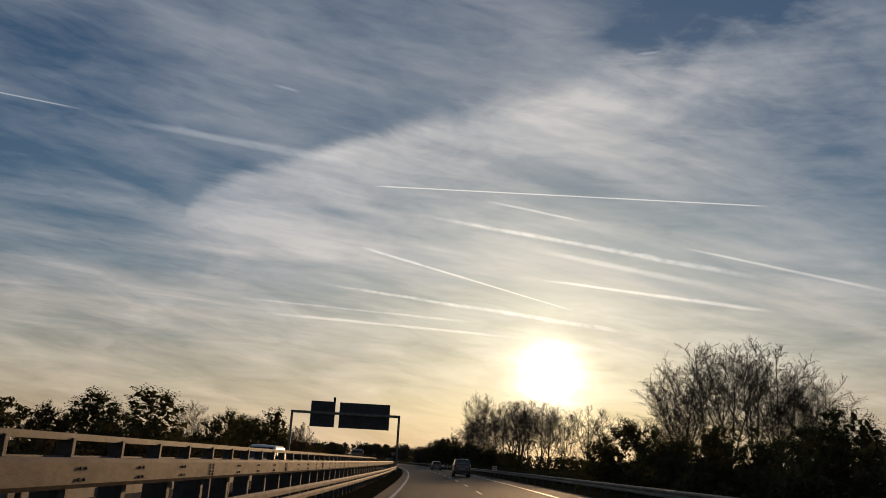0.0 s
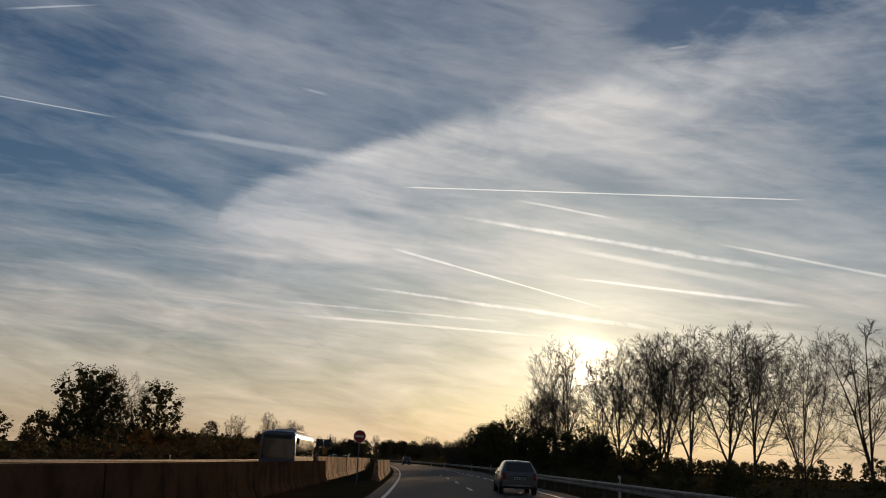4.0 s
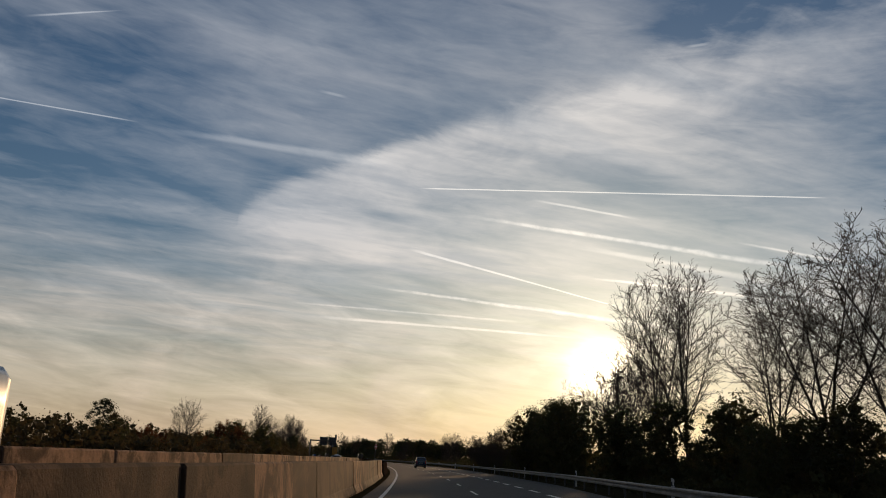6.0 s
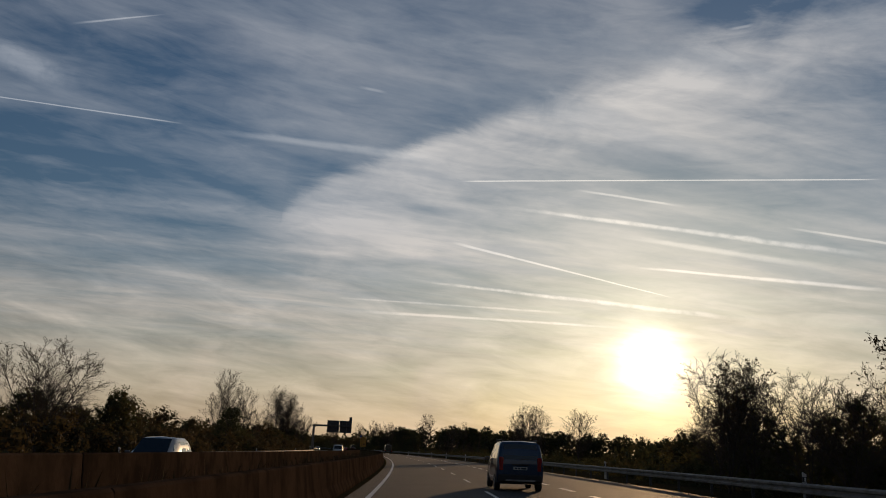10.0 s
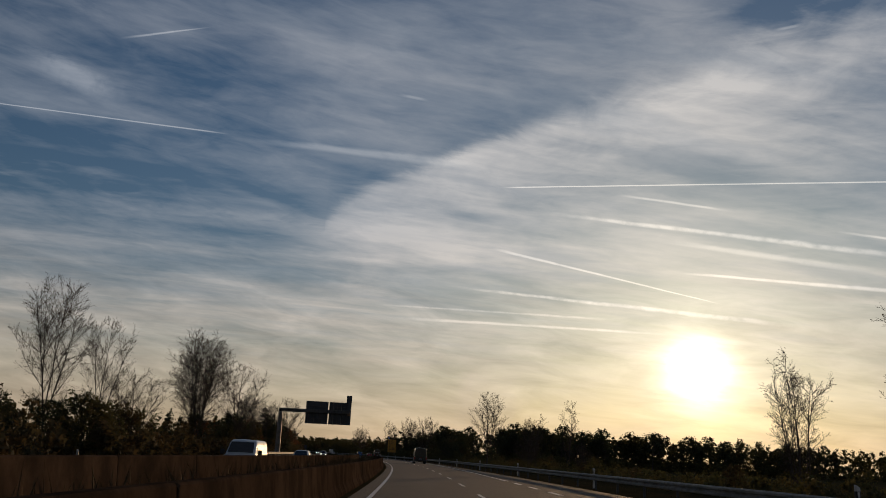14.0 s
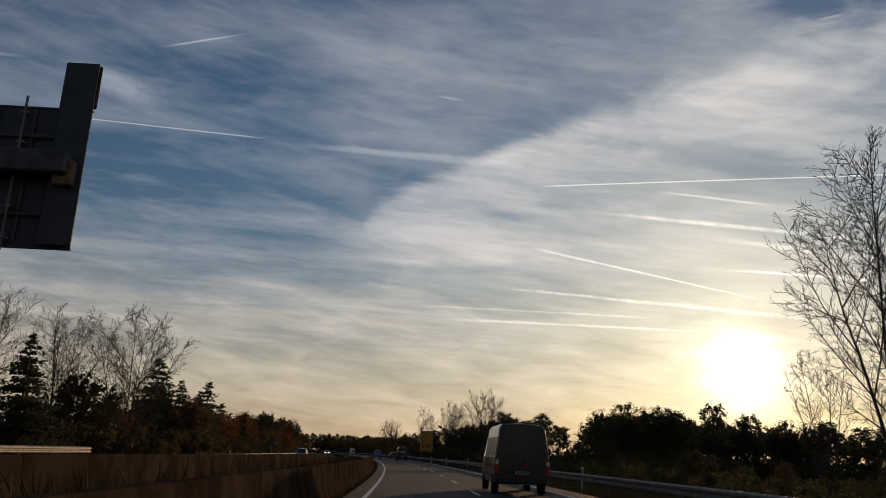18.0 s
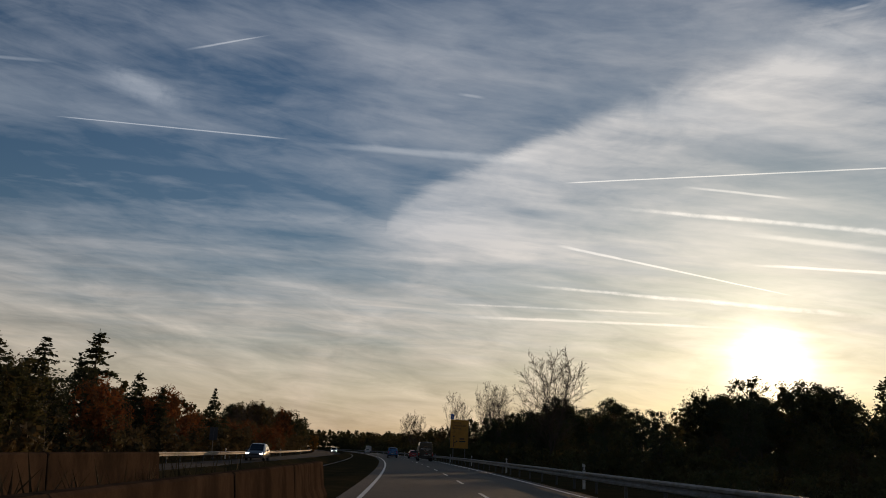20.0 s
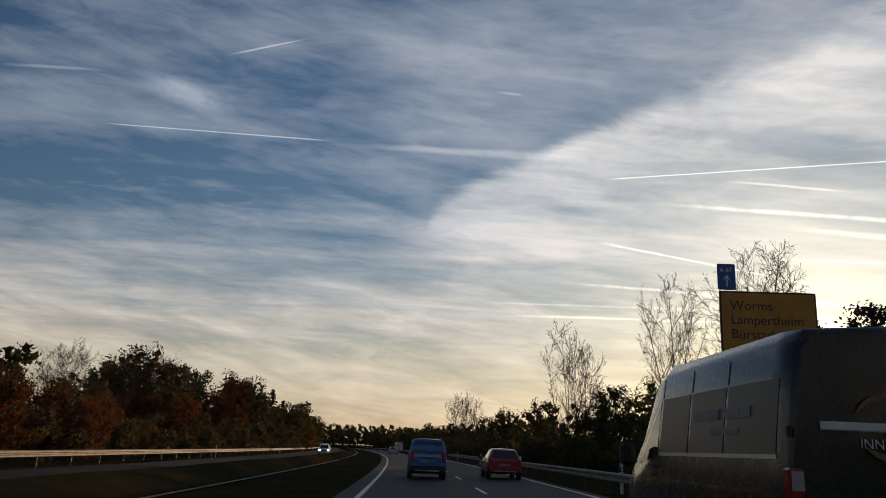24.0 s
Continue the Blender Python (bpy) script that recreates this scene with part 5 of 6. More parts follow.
# belts of mixed trees and undergrowth: s from, to, d near, far, height, spacing, kinds
BELTS = (
    (-10, 74, 14, 24, 5.6, 3.0, ("leafy", "olive", "shrub", "leafy")),
    (76, 236, 15, 26, 2.6, 5.0, ("shrub", "shrub", "olive")),
    (196, 232, 18, 26, 6.0, 4.2, ("leafy", "shrub", "leafy")),
    (236, 330, 16, 30, 6.0, 4.0, ("olive", "leafy", "leafy")),
    (330, 500, 19, 34, 2.0, 7.0, ("shrub", "olive", "shrub")),
    (500, 590, 21, 34, 3.0, 5.0, ("shrub", "olive", "shrub")),
    (628, 668, 50, 66, 13.6, 1.5, ("pine", "pine", "leafy", "pine")),
    (662, 700, 62, 96, 14.2, 1.6, ("pine", "pine", "leafy", "pine")),
    (676, 716, 96, 150, 14.4, 1.7, ("pine", "pine", "pine", "leafy")),
    (690, 730, 150, 215, 14.6, 1.8, ("pine", "pine", "pine", "leafy")),
    (694, 750, 36, 52, 13.6, 2.2, ("pine", "pine", "leafy", "pine")),
    (590, 612, 17, 32, 4.8, 2.4, ("pine", "leafy", "olive", "pine")),
    (612, 640, 18, 34, 6.4, 2.4, ("pine", "spruce", "olive", "pine")),
    (640, 720, 16, 38, 8.5, 2.8, ("pine", "spruce", "olive", "spruce", "pine")),
    (720, 1080, 14, 36, 8.6, 8.0, ("leafy", "pine", "olive", "leafy")),
    (-10, 195, -44, -24, 3.4, 6.5, ("shrub", "olive", "shrub")),
    (195, 330, -42, -24, 4.6, 4.6, ("shrub", "leafy", "olive", "rust")),
    (330, 480, -40, -23, 6.2, 3.8, ("leafy", "olive", "pine", "shrub")),
    (480, 600, -38, -23, 6.8, 2.8, ("spruce", "leafy", "rust", "spruce", "pine")),
    (600, 662, -38, -23, 8.2, 3.2, ("leafy", "rust", "pine", "rust", "spruce")),
    (662, 690, -38, -23, 5.6, 2.8, ("leafy", "rust", "olive", "rust")),
    (690, 730, -36, -22, 7.2, 2.8, ("rust", "leafy", "rust", "olive")),
    (730, 790, -40, -22, 12.0, 3.4, ("pine", "leafy", "olive", "rust", "pine")),
    (790, 1100, -42, -20, 14.5, 6.5, ("pine", "leafy", "olive", "spruce")),
)
_rnd = random.Random(5)
for s0, s1, d0, d1, h, gap, kinds in BELTS:
    s = s0
    while s < s1:
        plant(_rnd.choice(kinds), s + _rnd.uniform(-1.5, 1.5), _rnd.uniform(d0, d1), h * _rnd.uniform(0.72, 1.1), _rnd.uniform(0.9, 1.2))
        s += gap


def beside(ss, dd, zz):
    """World points from distances along and across the road."""
    hh = np.interp(ss, _s, _h)
    return np.stack([np.interp(ss, _s, _x) + dd * np.cos(hh), np.interp(ss, _s, _y) + dd * np.sin(hh), zz], 1)


def undergrowth(name, label, spans, seed, material, leaf, per):
    """Close leafy scrub along the road: dense humps with ragged sprays over them."""
    rng = np.random.default_rng(seed)
    C, R, deep, wide = [], [], [], []
    for s0, s1, d0, d1, h in spans:
        n = int((s1 - s0) * ((d1 - d0) * 0.13 + 0.9))
        ss, dd = rng.uniform(s0, s1, n), rng.uniform(d0, d1, n)
        r = rng.uniform(0.16, 0.30, n) * h ** 0.8 + 0.22
        top = h * (0.74 + 0.20 * np.sin(ss * 0.31 + dd) * np.sin(ss * 0.173 + 1.3 * dd) + 0.08 * rng.normal(size=n))
        C.append(beside(ss, dd, rng.uniform(0.0, 1, n) ** 0.8 * np.maximum(top - r, 0.2) - 0.3))
        R.append(r)
        n = int((s1 - s0) * (0.5 + 0.07 * (d1 - d0)))
        deep.append(beside(rng.uniform(s0, s1, n), rng.uniform(d0 + 0.8, d1, n), rng.uniform(0.0, 0.45, n) * h - 0.2))
        wide.append(np.full(n, 0.30 * h + 0.3))
    C, R = np.concatenate(C), np.concatenate(R)
    V, F = hearts_of(C, R, rng, 0.9, 30, 0.32)
    V2, F2 = hearts_of(np.concatenate(deep), np.concatenate(wide), rng, 0.9, 90, 0.22)
    cores = np.concatenate([V, V2]), np.concatenate([F, F2 + len(V)])
    return tagged(foliage(name, leaf_quads(fringe(C, R, per, rng, 0.9), leaf, rng), cores, material, None), label, "undergrowth", kind="stuff")


def far_wood(spans, seed):
    """Distant treeline: rounded crowns of some clumps each, in rows."""
    rng = np.random.default_rng(seed)
    C, R = [], []
    for s0, s1, d0, d1, h, dense in spans:
        n = int(max(s1 - s0, d1 - d0) * dense)
        ss, dd, top = rng.uniform(s0, s1, n), rng.uniform(d0, d1, n), h * rng.uniform(0.72, 1.06, n)
        for k in range(6):
            a, z = rng.uniform(0, 6.28, n), (0.10, 0.34, 0.56, 0.72, 0.84, 0.91)[k]
            off_axis = rng.uniform(0.3, 1.0, n) * h * (0.22, 0.22, 0.19, 0.15, 0.10, 0.04)[k]
            C.append(beside(ss + off_axis * np.cos(a), dd + off_axis * np.sin(a), top * z - 0.8))
            R.append(h * rng.uniform(0.09, 0.145, n) * (1.35, 1.25, 1.1, 1.0, 0.9, 0.8)[k])
    C, R = np.concatenate(C), np.concatenate(R)
    return tagged(foliage("far_wood", leaf_quads(fringe(C, R, 14, rng, 0.8, 4, 1.25), 0.55, rng), hearts_of(C, R, rng, 0.8, 10, 0.80), LEAF_GREEN, None), "far dark wood closing the view", "wood", kind="stuff")


undergrowth("undergrowth", "close dark scrub of leaves along the verges",
            ((-20, 76, 12.5, 20, 4.4), (76, 235, 12.5, 18, 2.2), (196, 235, 17, 27, 4.6), (235, 330, 14, 24, 4.4), (330, 500, 16, 24, 2.6), (500, 590, 15, 26, 2.4), (600, 700, 44, 58, 6.0), (655, 690, 58, 100, 6.5), (672, 705, 94, 150, 6.5), (686, 720, 148, 216, 6.5), (680, 700, 214, 420, 5.0), (590, 640, 13.5, 30, 4.6), (640, 760, 13, 30, 6.2),
             (760, 1000, 13, 22, 6.0)), 11, LEAF_GREEN, 0.11, 60)
undergrowth("undergrowth", "brown and olive scrub beyond the oncoming road",
            ((-20, 195, -27, -21, 3.2), (195, 330, -30, -20, 4.8), (330, 480, -30, -19.5, 5.0), (480, 600, -30, -19.5, 5.0), (600, 730, -30, -20, 5.4), (730, 1100, -30, -19.5, 7.5)), 12, LEAF_OLIVE, 0.12, 48)
far_wood(((-50, 330, 95, 120, 7.0, 0.45), (672, 760, 66, 230, 13.2, 2.0), (650, 760, 215, 460, 13.5, 2.0), (780, 1500, 44, 90, 16.0, 0.3), (-50, 640, -105, -62, 9.0, 0.45), (700, 1500, -80, -42, 15.0, 0.3), (1100, 1260, -70, 70, 15.0, 2.6), (1260, 1480, -60, 60, 17.0, 0.3), (850, 1150, -40, -20, 13.0, 0.9), (850, 1200, 17, 40, 10.0, 0.7)), 13)


def tufts(name, label, spans, seed, material, per):
    """Dry stalks and blades of grass, leaning at random."""
    rng = np.random.default_rng(seed)
    V, n_all = [], 0
    for s0, s1, d0, d1, z0, h in spans:
        n = int((s1 - s0) * per)
        knot = rng.uniform(s0, s1, max(2, n // 9))
        ss = knot[rng.integers(0, len(knot), n)] + rng.normal(size=n) * 0.22
        foot = beside(ss, rng.uniform(d0, d1, n), np.full(n, z0))
        hh = h * (0.35 + 0.65 * rng.uniform(0, 1, n) ** 2.2)
        lean = rng.normal(size=(n, 3)) * 0.30
        lean[:, 2] = 1.0
        tip = foot + lean * hh[:, None]
        side = rng.normal(size=(n, 3)) * np.array([1, 1, 0.1])
        side *= (rng.uniform(0.006, 0.016, n) / np.linalg.norm(side, axis=1))[:, None]
        mid = foot * 0.45 + tip * 0.55 + rng.normal(size=(n, 3)) * 0.02
        V.append(np.stack([foot - side, foot + side, mid + side * 1.4, tip, mid - side * 1.4], 1).reshape(-1, 3))
        n_all += n
    return tagged(from_arrays(name, np.concatenate(V), np.arange(5 * n_all).reshape(n_all, 5), material), label, "grass", kind="stuff")


STRAW = mat("dry_grass", (0.105, 0.075, 0.040), 0.9, var=0.4, scale=0.8, color2=(0.055, 0.045, 0.022), spec=0.1)
tufts("dry_grass", "tall dry grass and dead weeds in the median",
      ((200, 552, -5.7, -3.1, -0.06, 1.15), (300, 552, -5.2, -3.4, -0.06, 1.3)), 21, STRAW, 20)
tufts("dry_grass", "rough grass along the far verge and the near verge",
      ((-20, 800, -19.5, -17.6, -0.12, 0.5), (0, 760, 9.6, 12.6, -0.2, 0.45)), 22, STRAW, 14)


# ---------------------------------------------------------------- vehicles
GLASS = mat("car_glass", (0.015, 0.018, 0.020), 0.06, var=0.05, spec=0.6, coat=0.3)
TINT = mat("dark_panel", (0.014, 0.015, 0.015), 0.38, var=0.05, spec=0.2)
TYRE = mat("tyre_rubber", (0.018, 0.018, 0.018), 0.85, var=0.3, scale=8)
RIM = mat("wheel_rim", (0.30, 0.30, 0.31), 0.4, metal=0.8, var=0.2)
TRIM = mat("black_trim", (0.02, 0.02, 0.021), 0.6, var=0.2)
TAIL = mat("tail_light_red", (0.32, 0.012, 0.014), 0.2, var=0.1, coat=0.5)
LAMP = mat("lamp_glass", (0.55, 0.54, 0.50), 0.12, metal=0.3, var=0.1, coat=0.5)
PLATE = mat("plate_white", (0.55, 0.55, 0.52), 0.5, var=0.15)
FADED = mat("faded_letters", (0.22, 0.22, 0.21), 0.6, var=0.3, scale=9)
PLATE_BAR = mat("plate_bar", (0.05, 0.05, 0.055), 0.6, var=0.1)
BEAM = mat("lit_headlamp", (1.0, 0.93, 0.80), 0.3, emit=6.0, var=0.0)


def paint(name, color, metal=0.3):
    return mat(name, color, 0.34, metal=metal, var=0.12, scale=1.5, coat=0.8)


class Shell:
    """A car body as cross sections along y: (y, half width, sill, belt, roof, roof half width)."""

    def __init__(self, stations):
        self.st = stations

    def at(self, y):
        ys = [s[0] for s in self.st]
        return [float(np.interp(y, ys, [s[i] for s in self.st])) for i in range(1, 6)]

    def ring(self, y):
        hw, sill, belt, roof, rw = self.at(y)
        mid = sill + (belt - sill) * 0.55
        half = [(0.0, sill), (hw * 0.86, sill), (hw * 0.97, sill + 0.07), (hw, mid), (hw * 0.985, belt)]
        top = roof - belt
        half += [(hw * 0.985 + (rw - hw * 0.985) * 0.55, belt + top * 0.52), (rw, belt + top * 0.86), (rw * 0.88, belt + top * 0.97), (0.0, belt + top * 1.0 + 0.012)]
        return half

    def body(self):
        bm = bmesh.new()
        rings = []
        for s in self.st:
            h = self.ring(s[0])
            pts = h + [(-x, z) for x, z in h[-2:0:-1]]
            rings.append([bm.verts.new((x, s[0], z)) for x, z in pts])
        n = len(rings[0])
        for a, b in zip(rings, rings[1:]):
            for j in range(n):
                bm.faces.new((a[j], a[(j + 1) % n], b[(j + 1) % n], b[j]))
        bm.faces.new(rings[0][::-1]), bm.faces.new(rings[-1])
        bmesh.ops.recalc_face_normals(bm, faces=bm.faces[:])
        for f in bm.faces:
            f.smooth = len(f.verts) == 4
        return bm

    def side(self, y, f):
        """A point on the right flank between belt (0) and roof (1)."""
        h = self.ring(y)
        pts = [h[4], h[5], h[6]]
        t = min(0.999, max(0.0, f)) * 2
        k = int(t)
        return (pts[k][0] + (pts[k + 1][0] - pts[k][0]) * (t - k), pts[k][1] + (pts[k + 1][1] - pts[k][1]) * (t - k))

    def side_glass(self, corners, sign, proud=0.006):
        """A pane on a flank through (y, height fraction) corners, with thickness."""
        bm = bmesh.new()
        outer, inner = [], []
        for y, f in corners:
            x, z = self.side(y, f)
            outer.append(bm.verts.new((sign * (x + proud), y, z)))
            inner.append(bm.verts.new((sign * (x - 0.02), y, z)))
        n = len(outer)
        bm.faces.new(outer), bm.faces.new(inner[::-1])
        for i in range(n):
            bm.faces.new((outer[i], inner[i], inner[(i + 1) % n], outer[(i + 1) % n]))
        bmesh.ops.recalc_face_normals(bm, faces=bm.faces[:])
        return bm


def pane(quad, out, thick=0.012):
    """A slab from four corners, pushed out a little."""
    bm = bmesh.new()
    q = [Vector(p) for p in quad]
    n = (q[1] - q[0]).cross(q[2] - q[0]).normalized()
    if n.dot(Vector(out)) < 0:
        n = -n
    a, b = [bm.verts.new(p + n * thick) for p in q], [bm.verts.new(p - n * 0.02) for p in q]
    bm.faces.new(a), bm.faces.new(b[::-1])
    for i in range(4):
        bm.faces.new((a[i], b[i], b[(i + 1) % 4], a[(i + 1) % 4]))
    bmesh.ops.recalc_face_normals(bm, faces=bm.faces[:])
    return bm


def wheel(root, x, y, r, w2=0.10):
    wh = new("wheel")
    wh.parent = root
    wh.location = (x, y, r)
    bm = bmesh.new()
    prof = [(-w2, r * 0.62), (-w2, r * 0.93), (-w2 * 0.75, r), (w2 * 0.75, r), (w2, r * 0.93), (w2, r * 0.62)]
    rings = []
    for i in range(24):
        a = 2 * math.pi * i / 24
        rings.append([bm.verts.new((p, q * math.cos(a), q * math.sin(a))) for p, q in prof])
    for a, b in zip(rings, rings[1:] + rings[:1]):
        for j in range(len(prof) - 1):
            bm.faces.new((a[j], a[j + 1], b[j + 1], b[j]))
    part("tyre", bm, TYRE, wh)
    sg = 1 if x > 0 else -1
    bm = rodded((sg * w2 * 0.55, 0, 0), (sg * w2 * 0.75, 0, 0), r * 0.64, sides=20)
    for i in range(5):
        a = 2 * math.pi * i / 5
        rod(bm, (sg * w2 * 0.8, 0, 0), (sg * w2 * 0.8, r * 0.6 * math.cos(a), r * 0.6 * math.sin(a)), 0.03, 0.02, 5)
    part("rim", bm, RIM, wh)
    return wh


def plate(root, y, z, out=-1, w2=0.26):
    p = part("number_plate", boxed(-w2, w2, y - 0.01, y + 0.01, z - 0.055, z + 0.055, 0.004), PLATE, root)
    for a, b in ((-0.8, -0.45), (-0.35, -0.05), (0.08, 0.85)):
        part("plate_bar", boxed(a * w2, b * w2, y + out * 0.014 - 0.002, y + out * 0.014 + 0.002, z - 0.03, z + 0.03), PLATE_BAR, p)


def hatchback(label, colour, m, length=4.0, width=1.72, height=1.48, lit=False, mpv=False):
    """A small car; its tail at y = 0, its nose at y = length."""
    L, hw, H = length, width / 2, height
    belt = 0.92 if not mpv else 1.06
    sill = 0.24
    if mpv:
        st = [(0.0, hw * 0.93, 0.40, 0.95, 0.97, hw * 0.80), (0.05, hw * 0.97, 0.33, belt, H * 0.80, hw * 0.84), (0.16, hw, 0.28, belt, H * 0.975, hw * 0.83), (0.5, hw, sill, belt, H, hw * 0.82),
              (L * 0.45, hw, sill, belt, H, hw * 0.82), (L * 0.60, hw, sill, belt, H * 0.985, hw * 0.80), (L * 0.80, hw, sill, belt, belt + 0.06, hw * 0.80), (L * 0.93, hw * 0.95, sill, 0.92, 0.95, hw * 0.74),
              (L, hw * 0.78, 0.32, 0.66, 0.70, hw * 0.55)]
    else:
        st = [(0.0, hw * 0.90, 0.42, 0.84, 0.86, hw * 0.76), (0.06, hw * 0.96, 0.34, belt, belt + 0.05, hw * 0.80), (0.42, hw, 0.27, belt, H * 0.95, hw * 0.72), (0.75, hw, sill, belt, H * 0.99, hw * 0.72),
              (L * 0.42, hw, sill, belt - 0.02, H, hw * 0.72), (L * 0.55, hw, sill, belt - 0.03, H * 0.97, hw * 0.71), (L * 0.76, hw, sill, belt - 0.05, belt, hw * 0.76), (L * 0.93, hw * 0.94, sill, 0.76, 0.80, hw * 0.70),
              (L, hw * 0.74, 0.32, 0.56, 0.60, hw * 0.5)]
    sh = Shell(st)
    root = tagged(new("car"), label, "car")
    root.matrix_world = m
    part("body", sh.body(), colour, root)
    # panes
    if mpv:
        part("rear_window", pane([(-hw * 0.76, 0.035, belt + 0.07), (hw * 0.76, 0.035, belt + 0.07), (hw * 0.68, 0.135, H * 0.93), (-hw * 0.68, 0.135, H * 0.93)], (0, -1, 0.2), 0.03), GLASS, root)
        sides = ([(0.35, 0.12), (1.15, 0.10), (1.15, 0.88), (0.42, 0.86)], [(1.25, 0.10), (2.1, 0.08), (2.1, 0.88), (1.25, 0.88)], [(2.2, 0.08), (L * 0.70, 0.10), (L * 0.615, 0.85), (2.2, 0.88)])
    else:
        part("rear_window", pane([(-hw * 0.74, 0.10, belt + 0.09), (hw * 0.74, 0.10, belt + 0.09), (hw * 0.62, 0.40, H * 0.925), (-hw * 0.62, 0.40, H * 0.925)], (0, -1, 0.6), 0.02), GLASS, root)
        sides = ([(0.42, 0.25), (1.05, 0.12), (1.05, 0.84), (0.66, 0.80)], [(1.13, 0.10), (1.85, 0.08), (1.85, 0.86), (1.13, 0.86)], [(1.93, 0.08), (L * 0.69, 0.12), (L * 0.565, 0.82), (1.93, 0.86)])
    for sg in (-1, 1):
        for c in sides:
            part("side_window", sh.side_glass(c, sg), GLASS, root)
        part("tail_light", boxed(sg * hw * 0.80 - 0.085, sg * hw * 0.80 + 0.085, -0.012, 0.14, belt - 0.28 if not mpv else 0.72, belt + 0.03 if not mpv else 1.22, 0.03), TAIL, root)
        part("head_light", boxed(sg * hw * 0.72 - 0.15, sg * hw * 0.72 + 0.15, L * 0.955, L * 0.985, 0.60, 0.74, 0.03), BEAM if lit else LAMP, root)
        mi = part("wing_mirror", boxed(sg * (hw + 0.10) - 0.10, sg * (hw + 0.10) + 0.10, L * 0.63, L * 0.63 + 0.12, belt - 0.01, belt + 0.14, 0.035), colour, root)
        part("mirror_glass", boxed(sg * (hw + 0.10) - 0.08, sg * (hw + 0.10) + 0.08, L * 0.63 - 0.004, L * 0.63 - 0.001, belt + 0.01, belt + 0.12), GLASS, mi)
        for y in (L * 0.33, L * 0.55):
            part("door_handle", boxed(sg * (hw + 0.012) - 0.012, sg * (hw + 0.012) + 0.012, y, y + 0.18, belt - 0.14, belt - 0.11, 0.006), TRIM, root)
        for y in (L * 0.18, L * 0.80):
            wheel(root, sg * (hw - 0.10), y, 0.305)
        if mpv:
            part("roof_rail", boxed(sg * hw * 0.76 - 0.02, sg * hw * 0.76 + 0.02, 0.35, L * 0.55, H + 0.015, H + 0.05, 0.012), TRIM, root)
            for y in (0.4, 1.4, L * 0.53):
                part("rail_foot", boxed(sg * hw * 0.76 - 0.018, sg * hw * 0.76 + 0.018, y, y + 0.08, H - 0.04, H + 0.02), TRIM, root)
    part("windscreen", pane([(-hw * 0.72, L * 0.745, belt + 0.04), (hw * 0.72, L * 0.745, belt + 0.04), (hw * 0.64, L * (0.62 if mpv else 0.57), H * 0.945), (-hw * 0.64, L * (0.62 if mpv else 0.57), H * 0.945)], (0, 1, 0.6), 0.02), GLASS, root)
    b = part("bumper", boxed(-hw * 0.92, hw * 0.92, -0.07, 0.10, 0.32, 0.60, 0.05), TRIM if mpv else colour, root)
    part("bumper_strip", boxed(-hw * 0.62, hw * 0.62, -0.082, -0.068, 0.36, 0.42, 0.005), RIM, b, "pale skid strip")
    part("front_bumper", boxed(-hw * 0.84, hw * 0.84, L - 0.10, L + 0.05, 0.28, 0.54, 0.05), colour, root)
    part("grille", boxed(-hw * 0.5, hw * 0.5, L - 0.02, L + 0.012, 0.56, 0.66, 0.01), TRIM, root)
    plate(root, -0.02 if mpv else -0.015, 0.82 if mpv else 0.70)
    part("badge_strip", boxed(-0.32, 0.32, -0.025, -0.005, (0.93 if mpv else 0.80), (0.97 if mpv else 0.83), 0.006), TRIM, root)
    part("wiper", rodded((0.0, -0.02 if mpv else 0.07, belt + 0.06), (0.32, 0.0 if mpv else 0.10, belt + 0.12), 0.01, sides=5), TRIM, root)
    return root


